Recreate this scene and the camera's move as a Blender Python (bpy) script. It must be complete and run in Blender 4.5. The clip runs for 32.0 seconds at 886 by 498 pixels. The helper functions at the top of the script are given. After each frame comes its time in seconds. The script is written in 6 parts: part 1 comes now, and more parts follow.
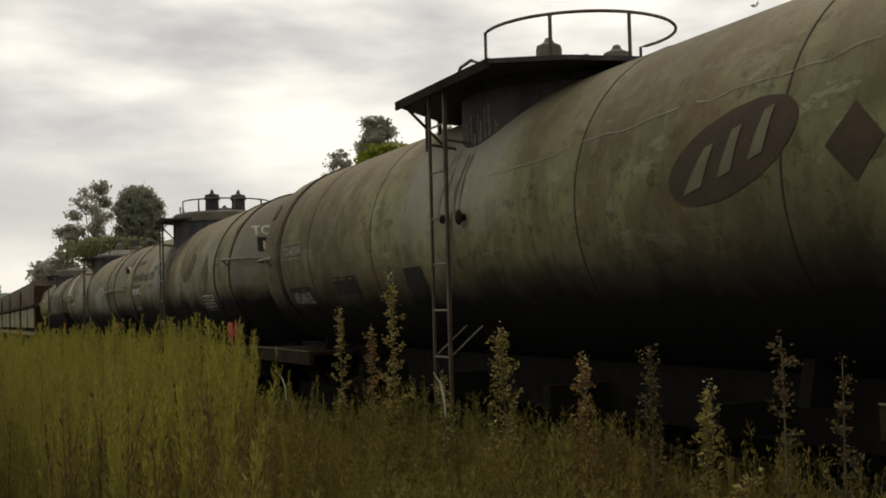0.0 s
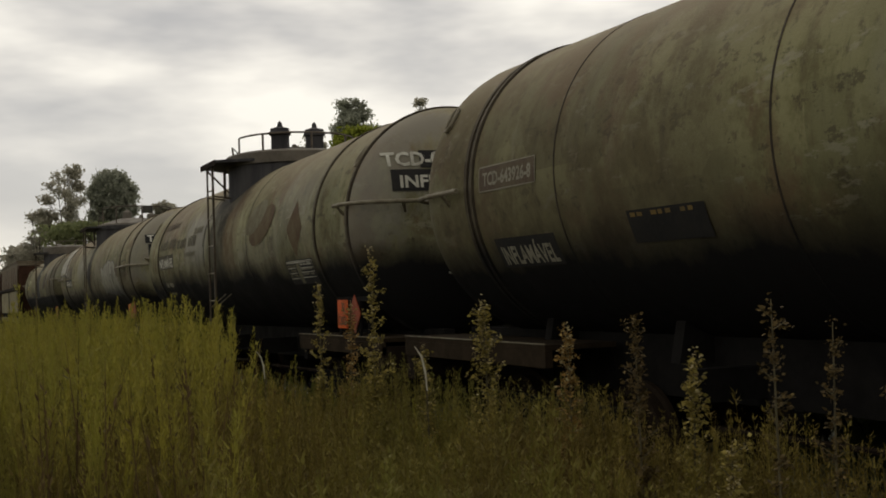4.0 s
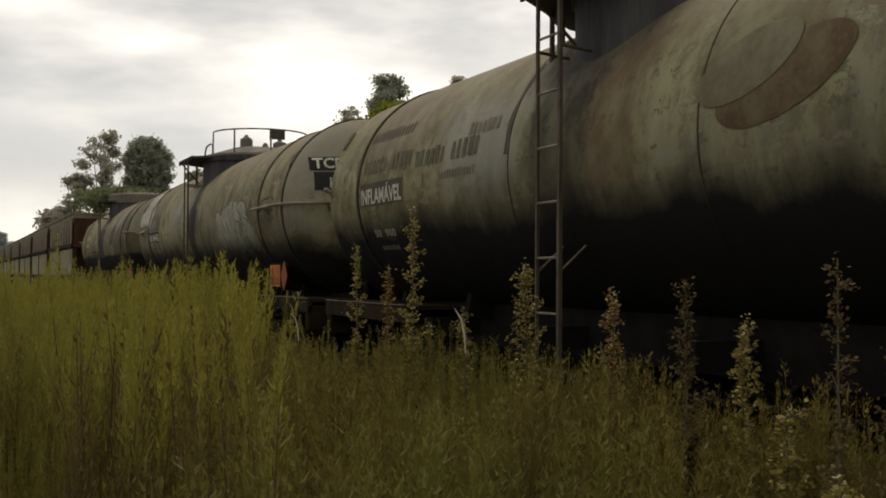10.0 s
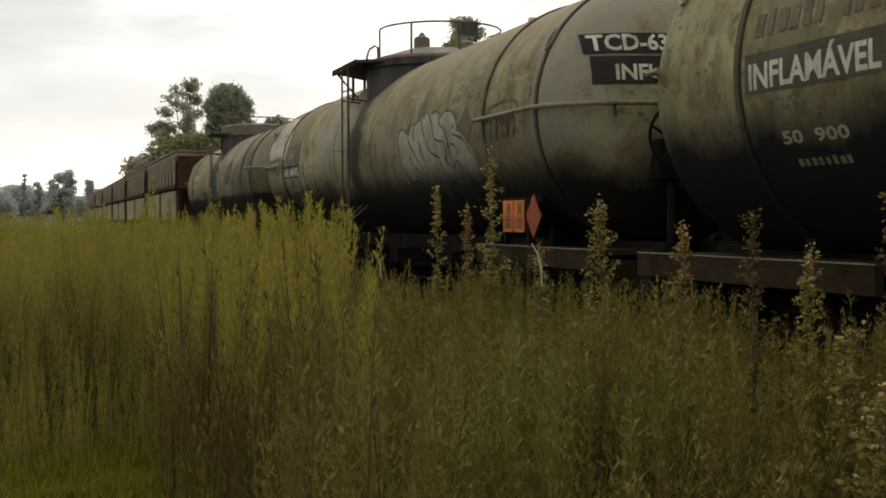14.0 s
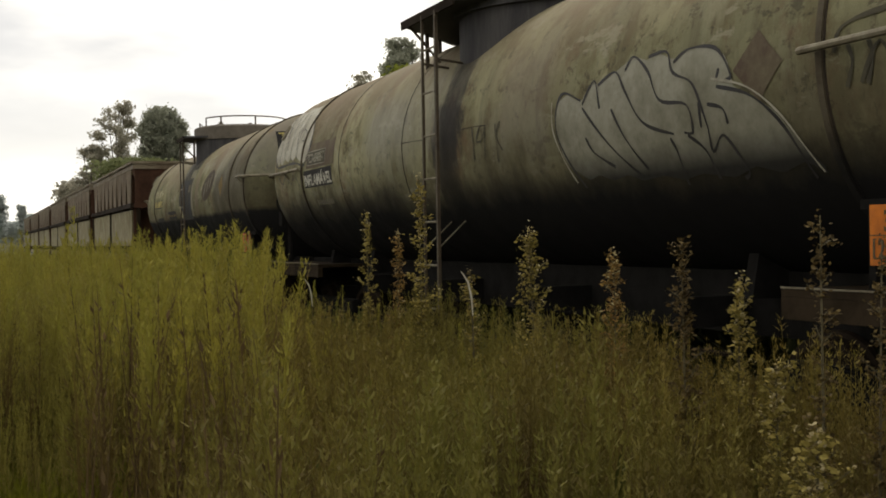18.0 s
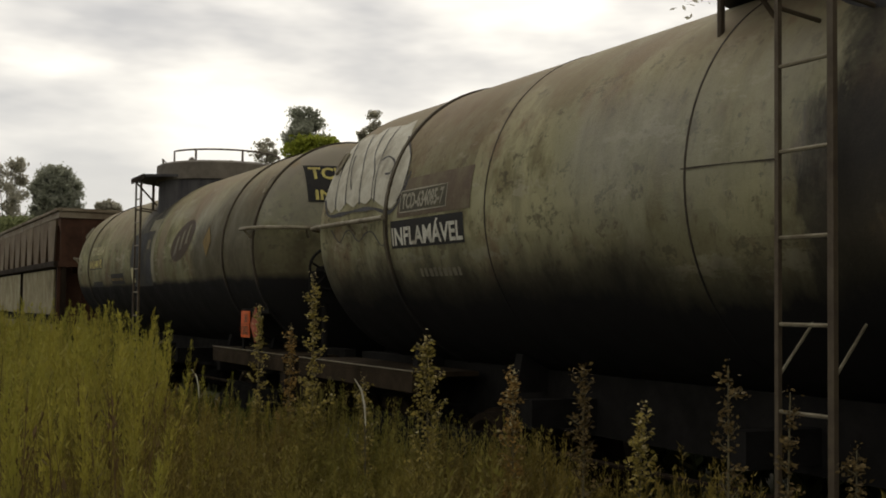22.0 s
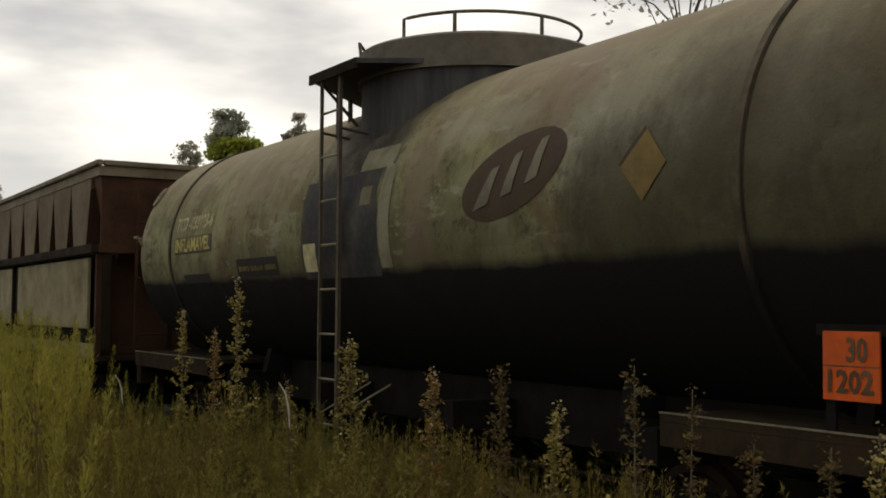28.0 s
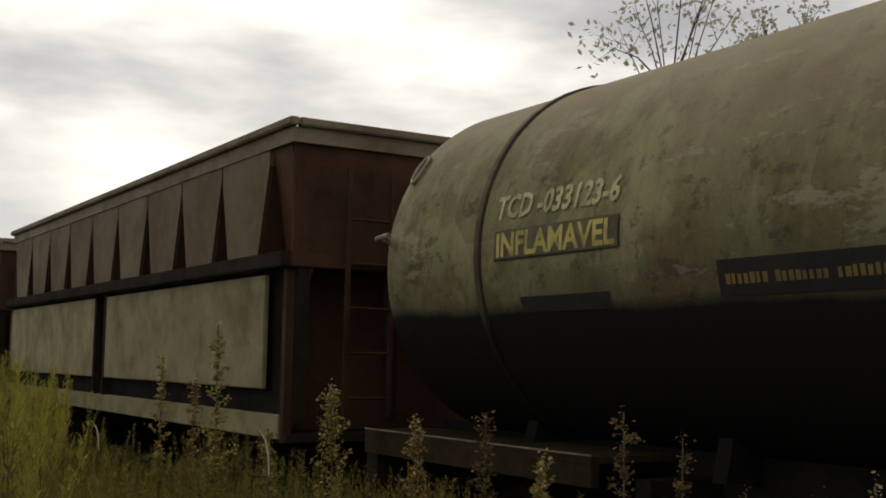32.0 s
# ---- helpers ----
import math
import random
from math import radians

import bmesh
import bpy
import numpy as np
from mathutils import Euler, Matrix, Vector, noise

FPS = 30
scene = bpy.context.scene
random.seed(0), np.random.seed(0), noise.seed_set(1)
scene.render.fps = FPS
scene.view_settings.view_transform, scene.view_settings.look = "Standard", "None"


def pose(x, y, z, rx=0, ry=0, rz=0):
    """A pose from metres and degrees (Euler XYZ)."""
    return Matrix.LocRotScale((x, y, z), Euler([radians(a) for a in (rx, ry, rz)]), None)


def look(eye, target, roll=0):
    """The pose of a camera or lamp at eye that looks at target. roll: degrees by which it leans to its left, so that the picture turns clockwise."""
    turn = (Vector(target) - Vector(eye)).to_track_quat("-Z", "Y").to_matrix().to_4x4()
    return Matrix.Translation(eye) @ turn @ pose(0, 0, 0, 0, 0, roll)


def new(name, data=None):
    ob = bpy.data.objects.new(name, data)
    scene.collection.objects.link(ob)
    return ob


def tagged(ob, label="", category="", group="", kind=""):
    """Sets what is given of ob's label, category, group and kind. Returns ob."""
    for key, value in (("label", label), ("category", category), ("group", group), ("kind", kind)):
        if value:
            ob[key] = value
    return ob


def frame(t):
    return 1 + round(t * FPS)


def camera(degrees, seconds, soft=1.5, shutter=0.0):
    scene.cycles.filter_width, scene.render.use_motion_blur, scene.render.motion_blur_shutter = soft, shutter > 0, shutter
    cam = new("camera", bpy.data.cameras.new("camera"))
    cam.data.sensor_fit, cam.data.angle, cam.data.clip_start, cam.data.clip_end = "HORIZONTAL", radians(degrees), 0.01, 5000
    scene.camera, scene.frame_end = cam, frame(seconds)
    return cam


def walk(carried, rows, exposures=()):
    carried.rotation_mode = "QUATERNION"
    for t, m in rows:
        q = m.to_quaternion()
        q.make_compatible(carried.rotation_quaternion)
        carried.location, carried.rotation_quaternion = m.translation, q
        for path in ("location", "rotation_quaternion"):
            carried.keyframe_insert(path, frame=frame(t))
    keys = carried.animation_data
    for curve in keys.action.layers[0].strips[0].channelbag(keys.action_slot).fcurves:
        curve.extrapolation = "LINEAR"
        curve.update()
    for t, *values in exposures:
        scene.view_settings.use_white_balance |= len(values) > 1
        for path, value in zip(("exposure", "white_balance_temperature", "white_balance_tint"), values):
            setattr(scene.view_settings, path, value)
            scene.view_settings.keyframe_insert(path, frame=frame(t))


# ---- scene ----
cam = camera(42.08, 32.0, soft=1.8)
PATH = [  # seconds, eye x, y, height, pitch, roll, yaw; the viewer stands, the hand sways
    (0, -0.018, -0.137, 1.567, 3.12, 1.62, -23.27), (0.5, -0.034, -0.143, 1.550, 3.25, 1.27, -23.48), (1, -0.010, -0.098, 1.546, 3.00, 1.15, -23.70), (1.5, 0.003, -0.038, 1.536, 2.85, 1.29, -24.63),
    (2, 0.035, 0.007, 1.541, 2.50, 1.47, -25.48), (2.5, 0.032, 0.028, 1.529, 1.99, 2.00, -25.31), (3, 0.035, 0.017, 1.537, 1.95, 1.85, -25.41), (3.5, -0.018, -0.068, 1.526, 2.30, 2.04, -24.93),
    (5.5, -0.003, 0.021, 1.472, 2.12, 1.58, -23.77), (6, -0.012, 0.016, 1.483, 4.36, 1.01, -25.35), (6.5, 0.018, 0.064, 1.497, 3.82, 1.39, -24.28), (7, -0.002, 0.051, 1.491, 5.22, 1.28, -24.65),
    (7.5, -0.040, 0.044, 1.447, 4.64, 1.27, -24.99), (8, -0.097, 0.024, 1.403, 2.00, -0.15, -24.42), (8.5, -0.100, 0.024, 1.375, 1.33, 0.11, -24.28), (9, -0.095, 0.016, 1.397, 1.20, 0.22, -21.97),
    (9.5, -0.081, 0.018, 1.402, 1.60, 0.68, -21.78), (10, -0.047, 0.071, 1.399, 1.35, -0.34, -23.06), (10.5, -0.027, 0.120, 1.412, 1.80, -0.74, -23.91), (11, -0.023, 0.091, 1.417, 1.81, -1.19, -24.30),
    (11.5, -0.029, 0.089, 1.409, 1.34, -0.05, -25.89), (12, -0.042, 0.081, 1.395, 1.14, -0.20, -26.28), (12.5, -0.080, 0.014, 1.383, 0.36, -0.16, -25.02), (13, -0.102, -0.042, 1.389, 0.41, 0.44, -23.25),
    (13.5, -0.145, -0.152, 1.373, 0.00, 0.20, -19.94), (14, -0.157, -0.201, 1.356, -1.45, 0.11, -19.19), (14.5, -0.122, -0.169, 1.344, -0.52, 0.15, -19.22), (15, -0.064, -0.092, 1.364, -0.36, 0.98, -19.91),
    (15.5, -0.028, -0.093, 1.377, -0.61, 0.47, -21.07), (17.5, -0.067, -0.137, 1.393, 0.48, 0.51, -22.35), (18, -0.040, -0.083, 1.405, -0.49, 0.93, -22.18), (18.5, -0.009, -0.054, 1.445, -0.94, 0.42, -21.79),
    (19, -0.002, 0.017, 1.497, 0.93, 0.47, -22.00), (19.5, 0.011, 0.048, 1.562, 2.57, -0.74, -23.84), (20, -0.008, 0.015, 1.606, 2.94, -0.87, -25.57), (20.5, -0.014, 0.027, 1.615, 3.79, -0.84, -26.59),
    (21, 0.021, 0.073, 1.630, 3.00, -0.80, -26.39), (21.5, 0.058, 0.121, 1.626, 2.68, -0.70, -26.41), (22, 0.059, 0.112, 1.622, 2.90, -0.79, -27.24), (22.5, 0.028, 0.003, 1.629, 2.16, -0.30, -27.79),
    (23, -0.006, -0.079, 1.624, 2.32, -0.11, -28.23), (23.5, -0.089, -0.177, 1.605, 2.74, -0.36, -28.54), (24, -0.008, -0.054, 1.628, 2.49, -0.31, -28.15), (24.5, -0.060, -0.099, 1.602, 2.57, -0.83, -28.59),
    (26.5, 0.025, 0.010, 1.622, 2.63, -0.31, -30.44), (27, 0.029, 0.006, 1.657, 2.93, -0.19, -30.59), (27.5, 0.012, 0.013, 1.586, 3.42, -0.49, -30.86), (28, 0.014, -0.020, 1.629, 3.05, -0.37, -30.90),
    (28.5, -0.030, -0.028, 1.667, 2.57, 0.60, -30.65), (29, -0.055, -0.002, 1.644, 2.90, 0.27, -30.99), (29.5, -0.008, -0.001, 1.610, 3.75, -0.62, -31.87), (30, 0.012, 0.085, 1.584, 4.69, -0.74, -32.10),
    (30.5, 0.046, 0.125, 1.562, 5.39, -1.00, -31.93), (31, 0.067, 0.130, 1.594, 5.50, -0.79, -31.70), (31.5, 0.044, 0.096, 1.577, 5.90, -0.92, -31.51), (32, 0.045, 0.049, 1.603, 5.60, -0.98, -31.77),
]
EXPOSURES = [(t, e, 7000, 10) for t, e in ((0, 0.02), (3, -0.03), (6, -0.22), (7.2, -0.18), (8, -0.36), (9, 0.2), (11, 0.1), (13, 0.42), (15, 0.58), (18, 0.57), (19, 0.53), (20, 0.26), (22, 0.15), (28, 0.13), (32, 0.1))]
walk(cam, [(t, pose(x, y, z, 90 + p, r, w)) for t, x, y, z, p, r, w in PATH], EXPOSURES)
# ---- motion of the train: seconds and metres run towards the viewer's side ----
RUN = [(0, -0.044), (0.5, 0.751), (1, 1.553), (1.5, 2.356), (2, 3.150), (2.5, 3.945), (3, 4.738), (3.5, 5.521), (5.5, 8.676), (6, 9.452), (6.5, 10.215), (7, 10.960), (7.5, 11.694), (8, 12.421), (8.5, 13.194), (9, 13.983), (9.5, 14.763), (10, 15.534), (10.5, 16.274), (11, 16.999), (11.5, 17.725), (12, 18.455), (12.5, 19.183), (13, 19.901), (13.5, 20.612), (14, 21.334), (14.5, 22.057), (15, 22.782), (15.5, 23.506), (17.5, 26.414), (18, 27.113), (18.5, 27.793), (19, 28.503), (19.5, 29.226), (20, 29.958), (20.5, 30.690), (21, 31.417), (21.5, 32.171), (22, 32.944), (22.5, 33.716), (23, 34.496), (23.5, 35.278), (24, 36.058), (24.5, 36.838), (26.5, 39.959), (27, 40.761), (27.5, 41.594), (28, 42.432), (28.5, 43.266), (29, 44.092), (29.5, 44.899), (30, 45.699), (30.5, 46.483), (31, 47.270), (31.5, 48.079), (32, 48.888)]


def run(t):
    return float(np.interp(t, [r[0] for r in RUN], [r[1] for r in RUN]))


# ---- world: an overcast sky with a soft sun behind the clouds ----
world = bpy.data.worlds.new("overcast_sky")
scene.world = world
world.use_nodes = True
wn, wl = world.node_tree.nodes, world.node_tree.links
wn.clear()
w_out = wn.new("ShaderNodeOutputWorld")
w_bg = wn.new("ShaderNodeBackground")
w_sky = wn.new("ShaderNodeTexSky")
w_sky.sky_type, w_sky.sun_disc = "NISHITA", False
w_sky.sun_elevation, w_sky.sun_rotation = radians(52), radians(10)
w_co = wn.new("ShaderNodeTexCoord")
w_map = wn.new("ShaderNodeMapping")
w_map.inputs["Scale"].default_value = (1.0, 1.0, 3.2)
w_map.inputs["Location"].default_value = (0.35, 0.1, 0.2)
w_no = wn.new("ShaderNodeTexNoise")
w_no.inputs["Scale"].default_value = 2.6
w_no.inputs["Detail"].default_value = 5.0
w_no.inputs["Roughness"].default_value = 0.50
w_ra = wn.new("ShaderNodeValToRGB")
for at, col in ((0.34, (0.44, 0.447, 0.470)), (0.44, (0.58, 0.583, 0.595)), (0.51, (0.83, 0.82, 0.80)), (0.60, (1.22, 1.20, 1.13))):
    e = w_ra.color_ramp.elements.new(at)
    e.color = (*col, 1)
w_ra.color_ramp.elements.remove(w_ra.color_ramp.elements[0])
w_ra.color_ramp.elements.remove(w_ra.color_ramp.elements[-1])
w_dim = wn.new("ShaderNodeVectorMath")
w_dim.operation = "SCALE"
w_dim.inputs["Scale"].default_value = 0.10
w_mix = wn.new("ShaderNodeMix")
w_mix.data_type = "RGBA"
w_mix.inputs["Factor"].default_value = 0.90
wl.new(w_co.outputs["Generated"], w_map.inputs["Vector"])
wl.new(w_map.outputs["Vector"], w_no.inputs["Vector"])
wl.new(w_no.outputs["Fac"], w_ra.inputs["Fac"])
wl.new(w_sky.outputs["Color"], w_dim.inputs[0])
wl.new(w_dim.outputs["Vector"], w_mix.inputs["A"])
w_xyz = wn.new("ShaderNodeSeparateXYZ")
w_hor = wn.new("ShaderNodeMapRange")
w_hor.inputs["From Min"].default_value, w_hor.inputs["From Max"].default_value = 0.0, 0.20
w_hor.inputs["To Min"].default_value, w_hor.inputs["To Max"].default_value = 0.75, 0.0
w_haze = wn.new("ShaderNodeMix")
w_haze.data_type = "RGBA"
w_haze.inputs["B"].default_value = (0.86, 0.86, 0.85, 1)
wl.new(w_co.outputs["Generated"], w_xyz.inputs[0])
wl.new(w_xyz.outputs["Z"], w_hor.inputs["Value"])
wl.new(w_hor.outputs["Result"], w_haze.inputs["Factor"])
wl.new(w_ra.outputs["Color"], w_haze.inputs["A"])
wl.new(w_haze.outputs["Result"], w_mix.inputs["B"])
wl.new(w_mix.outputs["Result"], w_bg.inputs["Color"])
w_bg.inputs["Strength"].default_value = 0.95
wl.new(w_bg.outputs["Background"], w_out.inputs["Surface"])

sun = new("sun", bpy.data.lights.new("sun", "SUN"))
sun.data.energy, sun.data.angle, sun.data.color = 0.6, radians(25), (1.0, 0.96, 0.88)
sun.matrix_world = look((10, 57, 80), (0, 0, 0))


# ---- materials ----
def node_material(name, rough=0.7, metal=0.0, spec=0.3):
    m = bpy.data.materials.new(name)
    m.use_nodes = True
    b = m.node_tree.nodes["Principled BSDF"]
    b.inputs["Roughness"].default_value, b.inputs["Metallic"].default_value = rough, metal
    b.inputs["Specular IOR Level"].default_value = spec
    return m, m.node_tree.nodes, m.node_tree.links, b


def noise_of(n, l, scale, stretch=(1, 1, 1), detail=5.0, rough=0.6, shift=(0, 0, 0), co="Object"):
    c, mp, t = n.new("ShaderNodeTexCoord"), n.new("ShaderNodeMapping"), n.new("ShaderNodeTexNoise")
    mp.inputs["Scale"].default_value, mp.inputs["Location"].default_value = stretch, shift
    t.inputs["Scale"].default_value, t.inputs["Detail"].default_value, t.inputs["Roughness"].default_value = scale, detail, rough
    l.new(c.outputs[co], mp.inputs["Vector"])
    l.new(mp.outputs["Vector"], t.inputs["Vector"])
    return t.outputs["Fac"]


def ramp(n, l, fac, a, b, lo=0.0, hi=1.0):
    r = n.new("ShaderNodeMapRange")
    r.inputs["From Min"].default_value, r.inputs["From Max"].default_value = a, b
    r.inputs["To Min"].default_value, r.inputs["To Max"].default_value = lo, hi
    l.new(fac, r.inputs["Value"])
    return r.outputs["Result"]


def math_of(n, l, op, a, b):
    m = n.new("ShaderNodeMath")
    m.operation = op
    for i, v in enumerate((a, b)):
        if isinstance(v, (int, float)):
            m.inputs[i].default_value = v
        else:
            l.new(v, m.inputs[i])
    return m.outputs[0]


def mixed(n, l, fac, a, b):
    m = n.new("ShaderNodeMix")
    m.data_type = "RGBA"
    for key, v in (("Factor", fac), ("A", a), ("B", b)):
        if isinstance(v, tuple):
            m.inputs[key].default_value = (*v, 1) if len(v) == 3 else v
        elif isinstance(v, (int, float)):
            m.inputs[key].default_value = v
        else:
            l.new(v, m.inputs[key])
    return m.outputs["Result"]


def bumped(n, l, b, fac, strength, dist=0.01):
    k = n.new("ShaderNodeBump")
    k.inputs["Strength"].default_value, k.inputs["Distance"].default_value = strength, dist
    l.new(fac, k.inputs["Height"])
    l.new(k.outputs["Normal"], b.inputs["Normal"])


def span(n, l, v, a, b, f):
    """1 between a and b, fading out over f on either side."""
    return math_of(n, l, "MULTIPLY", ramp(n, l, v, a - f, a + f), ramp(n, l, v, b + f, b - f))


def tank_paint(name, base, second, seed, belly=1.88, soft=0.16, stains=()):
    """Old tank paint: two tones, grime that ran down, rust blooms, dust on the crown, a tarred belly with underside
    shade painted in above it.
    """
    m, n, l, b = node_material(name, 0.7, 0.0, 0.12)
    big = noise_of(n, l, 0.75, (1, 1, 0.8), 5, 0.62, (seed, seed * 2, 0))
    col = mixed(n, l, ramp(n, l, big, 0.46, 0.54), base, second)
    cells = n.new("ShaderNodeTexVoronoi")
    cells.distance = "CHEBYCHEV"
    cells.inputs["Scale"].default_value = 0.95
    c = n.new("ShaderNodeTexCoord")
    l.new(c.outputs["Object"], cells.inputs["Vector"])
    sep = n.new("ShaderNodeSeparateColor")
    l.new(cells.outputs["Color"], sep.inputs[0])
    col = mixed(n, l, ramp(n, l, sep.outputs[0], 0.55, 0.75, 0, 0.30), col, tuple(1.55 * v for v in second))
    col = mixed(n, l, ramp(n, l, sep.outputs[1], 0.6, 0.8, 0, 0.30), col, tuple(0.62 * v for v in base))
    pat = noise_of(n, l, 2.3, (1, 1, 0.9), 6, 0.68, (seed * 3, 0, seed))
    col = mixed(n, l, ramp(n, l, pat, 0.48, 0.60, 0, 0.62), col, tuple(0.52 * c * k for c, k in zip(base, (1.1, 0.95, 0.85))))
    run_ = noise_of(n, l, 2.0, (0.35, 1.5, 0.22), 7, 0.7, (0, seed, 0))
    col = mixed(n, l, ramp(n, l, run_, 0.53, 0.70, 0, 0.62), col, (0.060, 0.050, 0.032))
    pale = noise_of(n, l, 1.5, (0.4, 1.1, 0.45), 6, 0.66, (4, seed * 5, 1))
    col = mixed(n, l, ramp(n, l, pale, 0.55, 0.66, 0, 0.5), col, (0.262, 0.252, 0.168))
    rust = noise_of(n, l, 0.9, (1, 1, 0.8), 9, 0.72, (seed * 7, 2, 0))
    col = mixed(n, l, ramp(n, l, rust, 0.53, 0.62, 0, 0.75), col, (0.120, 0.072, 0.040))
    speck = noise_of(n, l, 14, (1, 1, 0.6), 5, 0.7, (seed, 5, 5))
    col = mixed(n, l, ramp(n, l, speck, 0.56, 0.70, 0, 0.65), col, (0.045, 0.035, 0.024))
    chip = noise_of(n, l, 5.5, (1, 0.8, 1.3), 8, 0.75, (2, seed, 7))
    col = mixed(n, l, ramp(n, l, chip, 0.575, 0.60, 0, 0.55), col, (0.035, 0.028, 0.019))
    peel = noise_of(n, l, 3.2, (1, 0.55, 1.6), 7, 0.72, (seed * 2, 3, 1))
    col = mixed(n, l, ramp(n, l, peel, 0.585, 0.62, 0, 0.55), col, (0.26, 0.245, 0.175))
    c = n.new("ShaderNodeTexCoord")
    s = n.new("ShaderNodeSeparateXYZ")
    l.new(c.outputs["Object"], s.inputs[0])
    z = s.outputs["Z"]
    dust = math_of(n, l, "MULTIPLY", ramp(n, l, z, 2.62, 3.25), ramp(n, l, pat, 0.3, 0.6, 0.3, 0.92))
    col = mixed(n, l, dust, col, (0.190, 0.153, 0.102))
    edge = noise_of(n, l, 2.6, (1, 1, 0.45), 6, 0.7, (seed, 9, 2))
    for ya, yb, za, zb, tone, amount, f in stains:
        yy = math_of(n, l, "ADD", s.outputs["Y"], ramp(n, l, edge, 0.25, 0.75, -0.22, 0.22))
        zs = math_of(n, l, "ADD", z, ramp(n, l, edge, 0.25, 0.75, -0.15, 0.15))
        both = math_of(n, l, "MULTIPLY", span(n, l, yy, ya, yb, f), span(n, l, zs, za, zb, f))
        col = mixed(n, l, math_of(n, l, "MULTIPLY", both, ramp(n, l, pat, 0.3, 0.6, amount * 0.65, amount)), col, tone)
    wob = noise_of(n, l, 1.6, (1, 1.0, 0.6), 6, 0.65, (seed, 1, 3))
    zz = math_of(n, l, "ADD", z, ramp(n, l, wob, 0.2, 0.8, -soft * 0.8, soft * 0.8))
    # grime fade and soft tar edge also carry the round underside's shade as colour
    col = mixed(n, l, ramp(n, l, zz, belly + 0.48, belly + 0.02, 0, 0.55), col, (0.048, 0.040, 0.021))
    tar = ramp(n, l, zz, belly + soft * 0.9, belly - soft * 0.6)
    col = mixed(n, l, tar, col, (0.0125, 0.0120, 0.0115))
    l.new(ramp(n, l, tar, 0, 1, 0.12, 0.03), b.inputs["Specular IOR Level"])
    l.new(col, b.inputs["Base Color"])
    grain = noise_of(n, l, 55, (1, 1, 1), 4, 0.7)
    l.new(ramp(n, l, pat, 0.3, 0.7, 0.6, 0.9), b.inputs["Roughness"])
    bumped(n, l, b, math_of(n, l, "ADD", grain, math_of(n, l, "MULTIPLY", pat, 2.0)), 0.25, 0.012)
    return m


def worn(name, base, dark, scale=6.0, rough=0.7, metal=0.0, amount=0.7, bump=0.3, stretch=(1, 1, 1), co="Object", spec=0.25, by_piece=0.0, tarred=None):
    """A weathered surface: base colour broken by darker dirt at two scales."""
    m, n, l, b = node_material(name, rough, metal, spec)
    a = noise_of(n, l, scale, stretch, 6, 0.65, co=co)
    c = noise_of(n, l, scale * 6, stretch, 4, 0.7, (3, 1, 2), co=co)
    col = mixed(n, l, ramp(n, l, a, 0.42, 0.68, 0, amount), base, dark)
    col = mixed(n, l, ramp(n, l, c, 0.5, 0.75, 0, amount * 0.6), col, dark)
    if by_piece:
        o = n.new("ShaderNodeObjectInfo")
        col = mixed(n, l, ramp(n, l, o.outputs["Random"], 0, 1, 0, by_piece), col, dark)
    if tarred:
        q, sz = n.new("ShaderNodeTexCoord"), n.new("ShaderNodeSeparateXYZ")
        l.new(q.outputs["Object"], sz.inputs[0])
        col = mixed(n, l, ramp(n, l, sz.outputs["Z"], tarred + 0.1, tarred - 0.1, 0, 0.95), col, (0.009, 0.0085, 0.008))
    l.new(col, b.inputs["Base Color"])
    l.new(ramp(n, l, a, 0.3, 0.7, max(rough - 0.15, 0.05), min(rough + 0.15, 1)), b.inputs["Roughness"])
    bumped(n, l, b, c, bump, 0.006)
    return m


def foliage(name, dark, light, tip=None, rough=0.6, trans=0.25, withered=None):
    """Leaves and stems that differ plant by plant and along their height."""
    m, n, l, b = node_material(name, rough, 0.0, 0.08)
    g = n.new("ShaderNodeNewGeometry")
    col = mixed(n, l, g.outputs["Random Per Island"], dark, light)
    big = noise_of(n, l, 0.35, (1, 1, 0.3), 3, 0.6)
    col = mixed(n, l, ramp(n, l, big, 0.40, 0.62, 0, 0.75), col, tip or dark)
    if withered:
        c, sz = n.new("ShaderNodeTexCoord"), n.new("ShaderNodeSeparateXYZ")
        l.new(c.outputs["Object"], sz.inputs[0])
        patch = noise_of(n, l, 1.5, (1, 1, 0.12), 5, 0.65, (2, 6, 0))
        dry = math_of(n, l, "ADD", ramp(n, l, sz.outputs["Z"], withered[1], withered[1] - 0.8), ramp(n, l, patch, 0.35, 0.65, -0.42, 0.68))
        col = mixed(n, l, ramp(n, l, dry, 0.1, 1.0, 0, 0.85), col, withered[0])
    l.new(col, b.inputs["Base Color"])
    t = n.new("ShaderNodeBsdfTranslucent")
    x = n.new("ShaderNodeMixShader")
    x.inputs["Fac"].default_value = trans
    l.new(col, t.inputs["Color"])
    l.new(b.outputs["BSDF"], x.inputs[1])
    l.new(t.outputs["BSDF"], x.inputs[2])
    l.new(x.outputs["Shader"], n["Material Output"].inputs["Surface"])
    return m


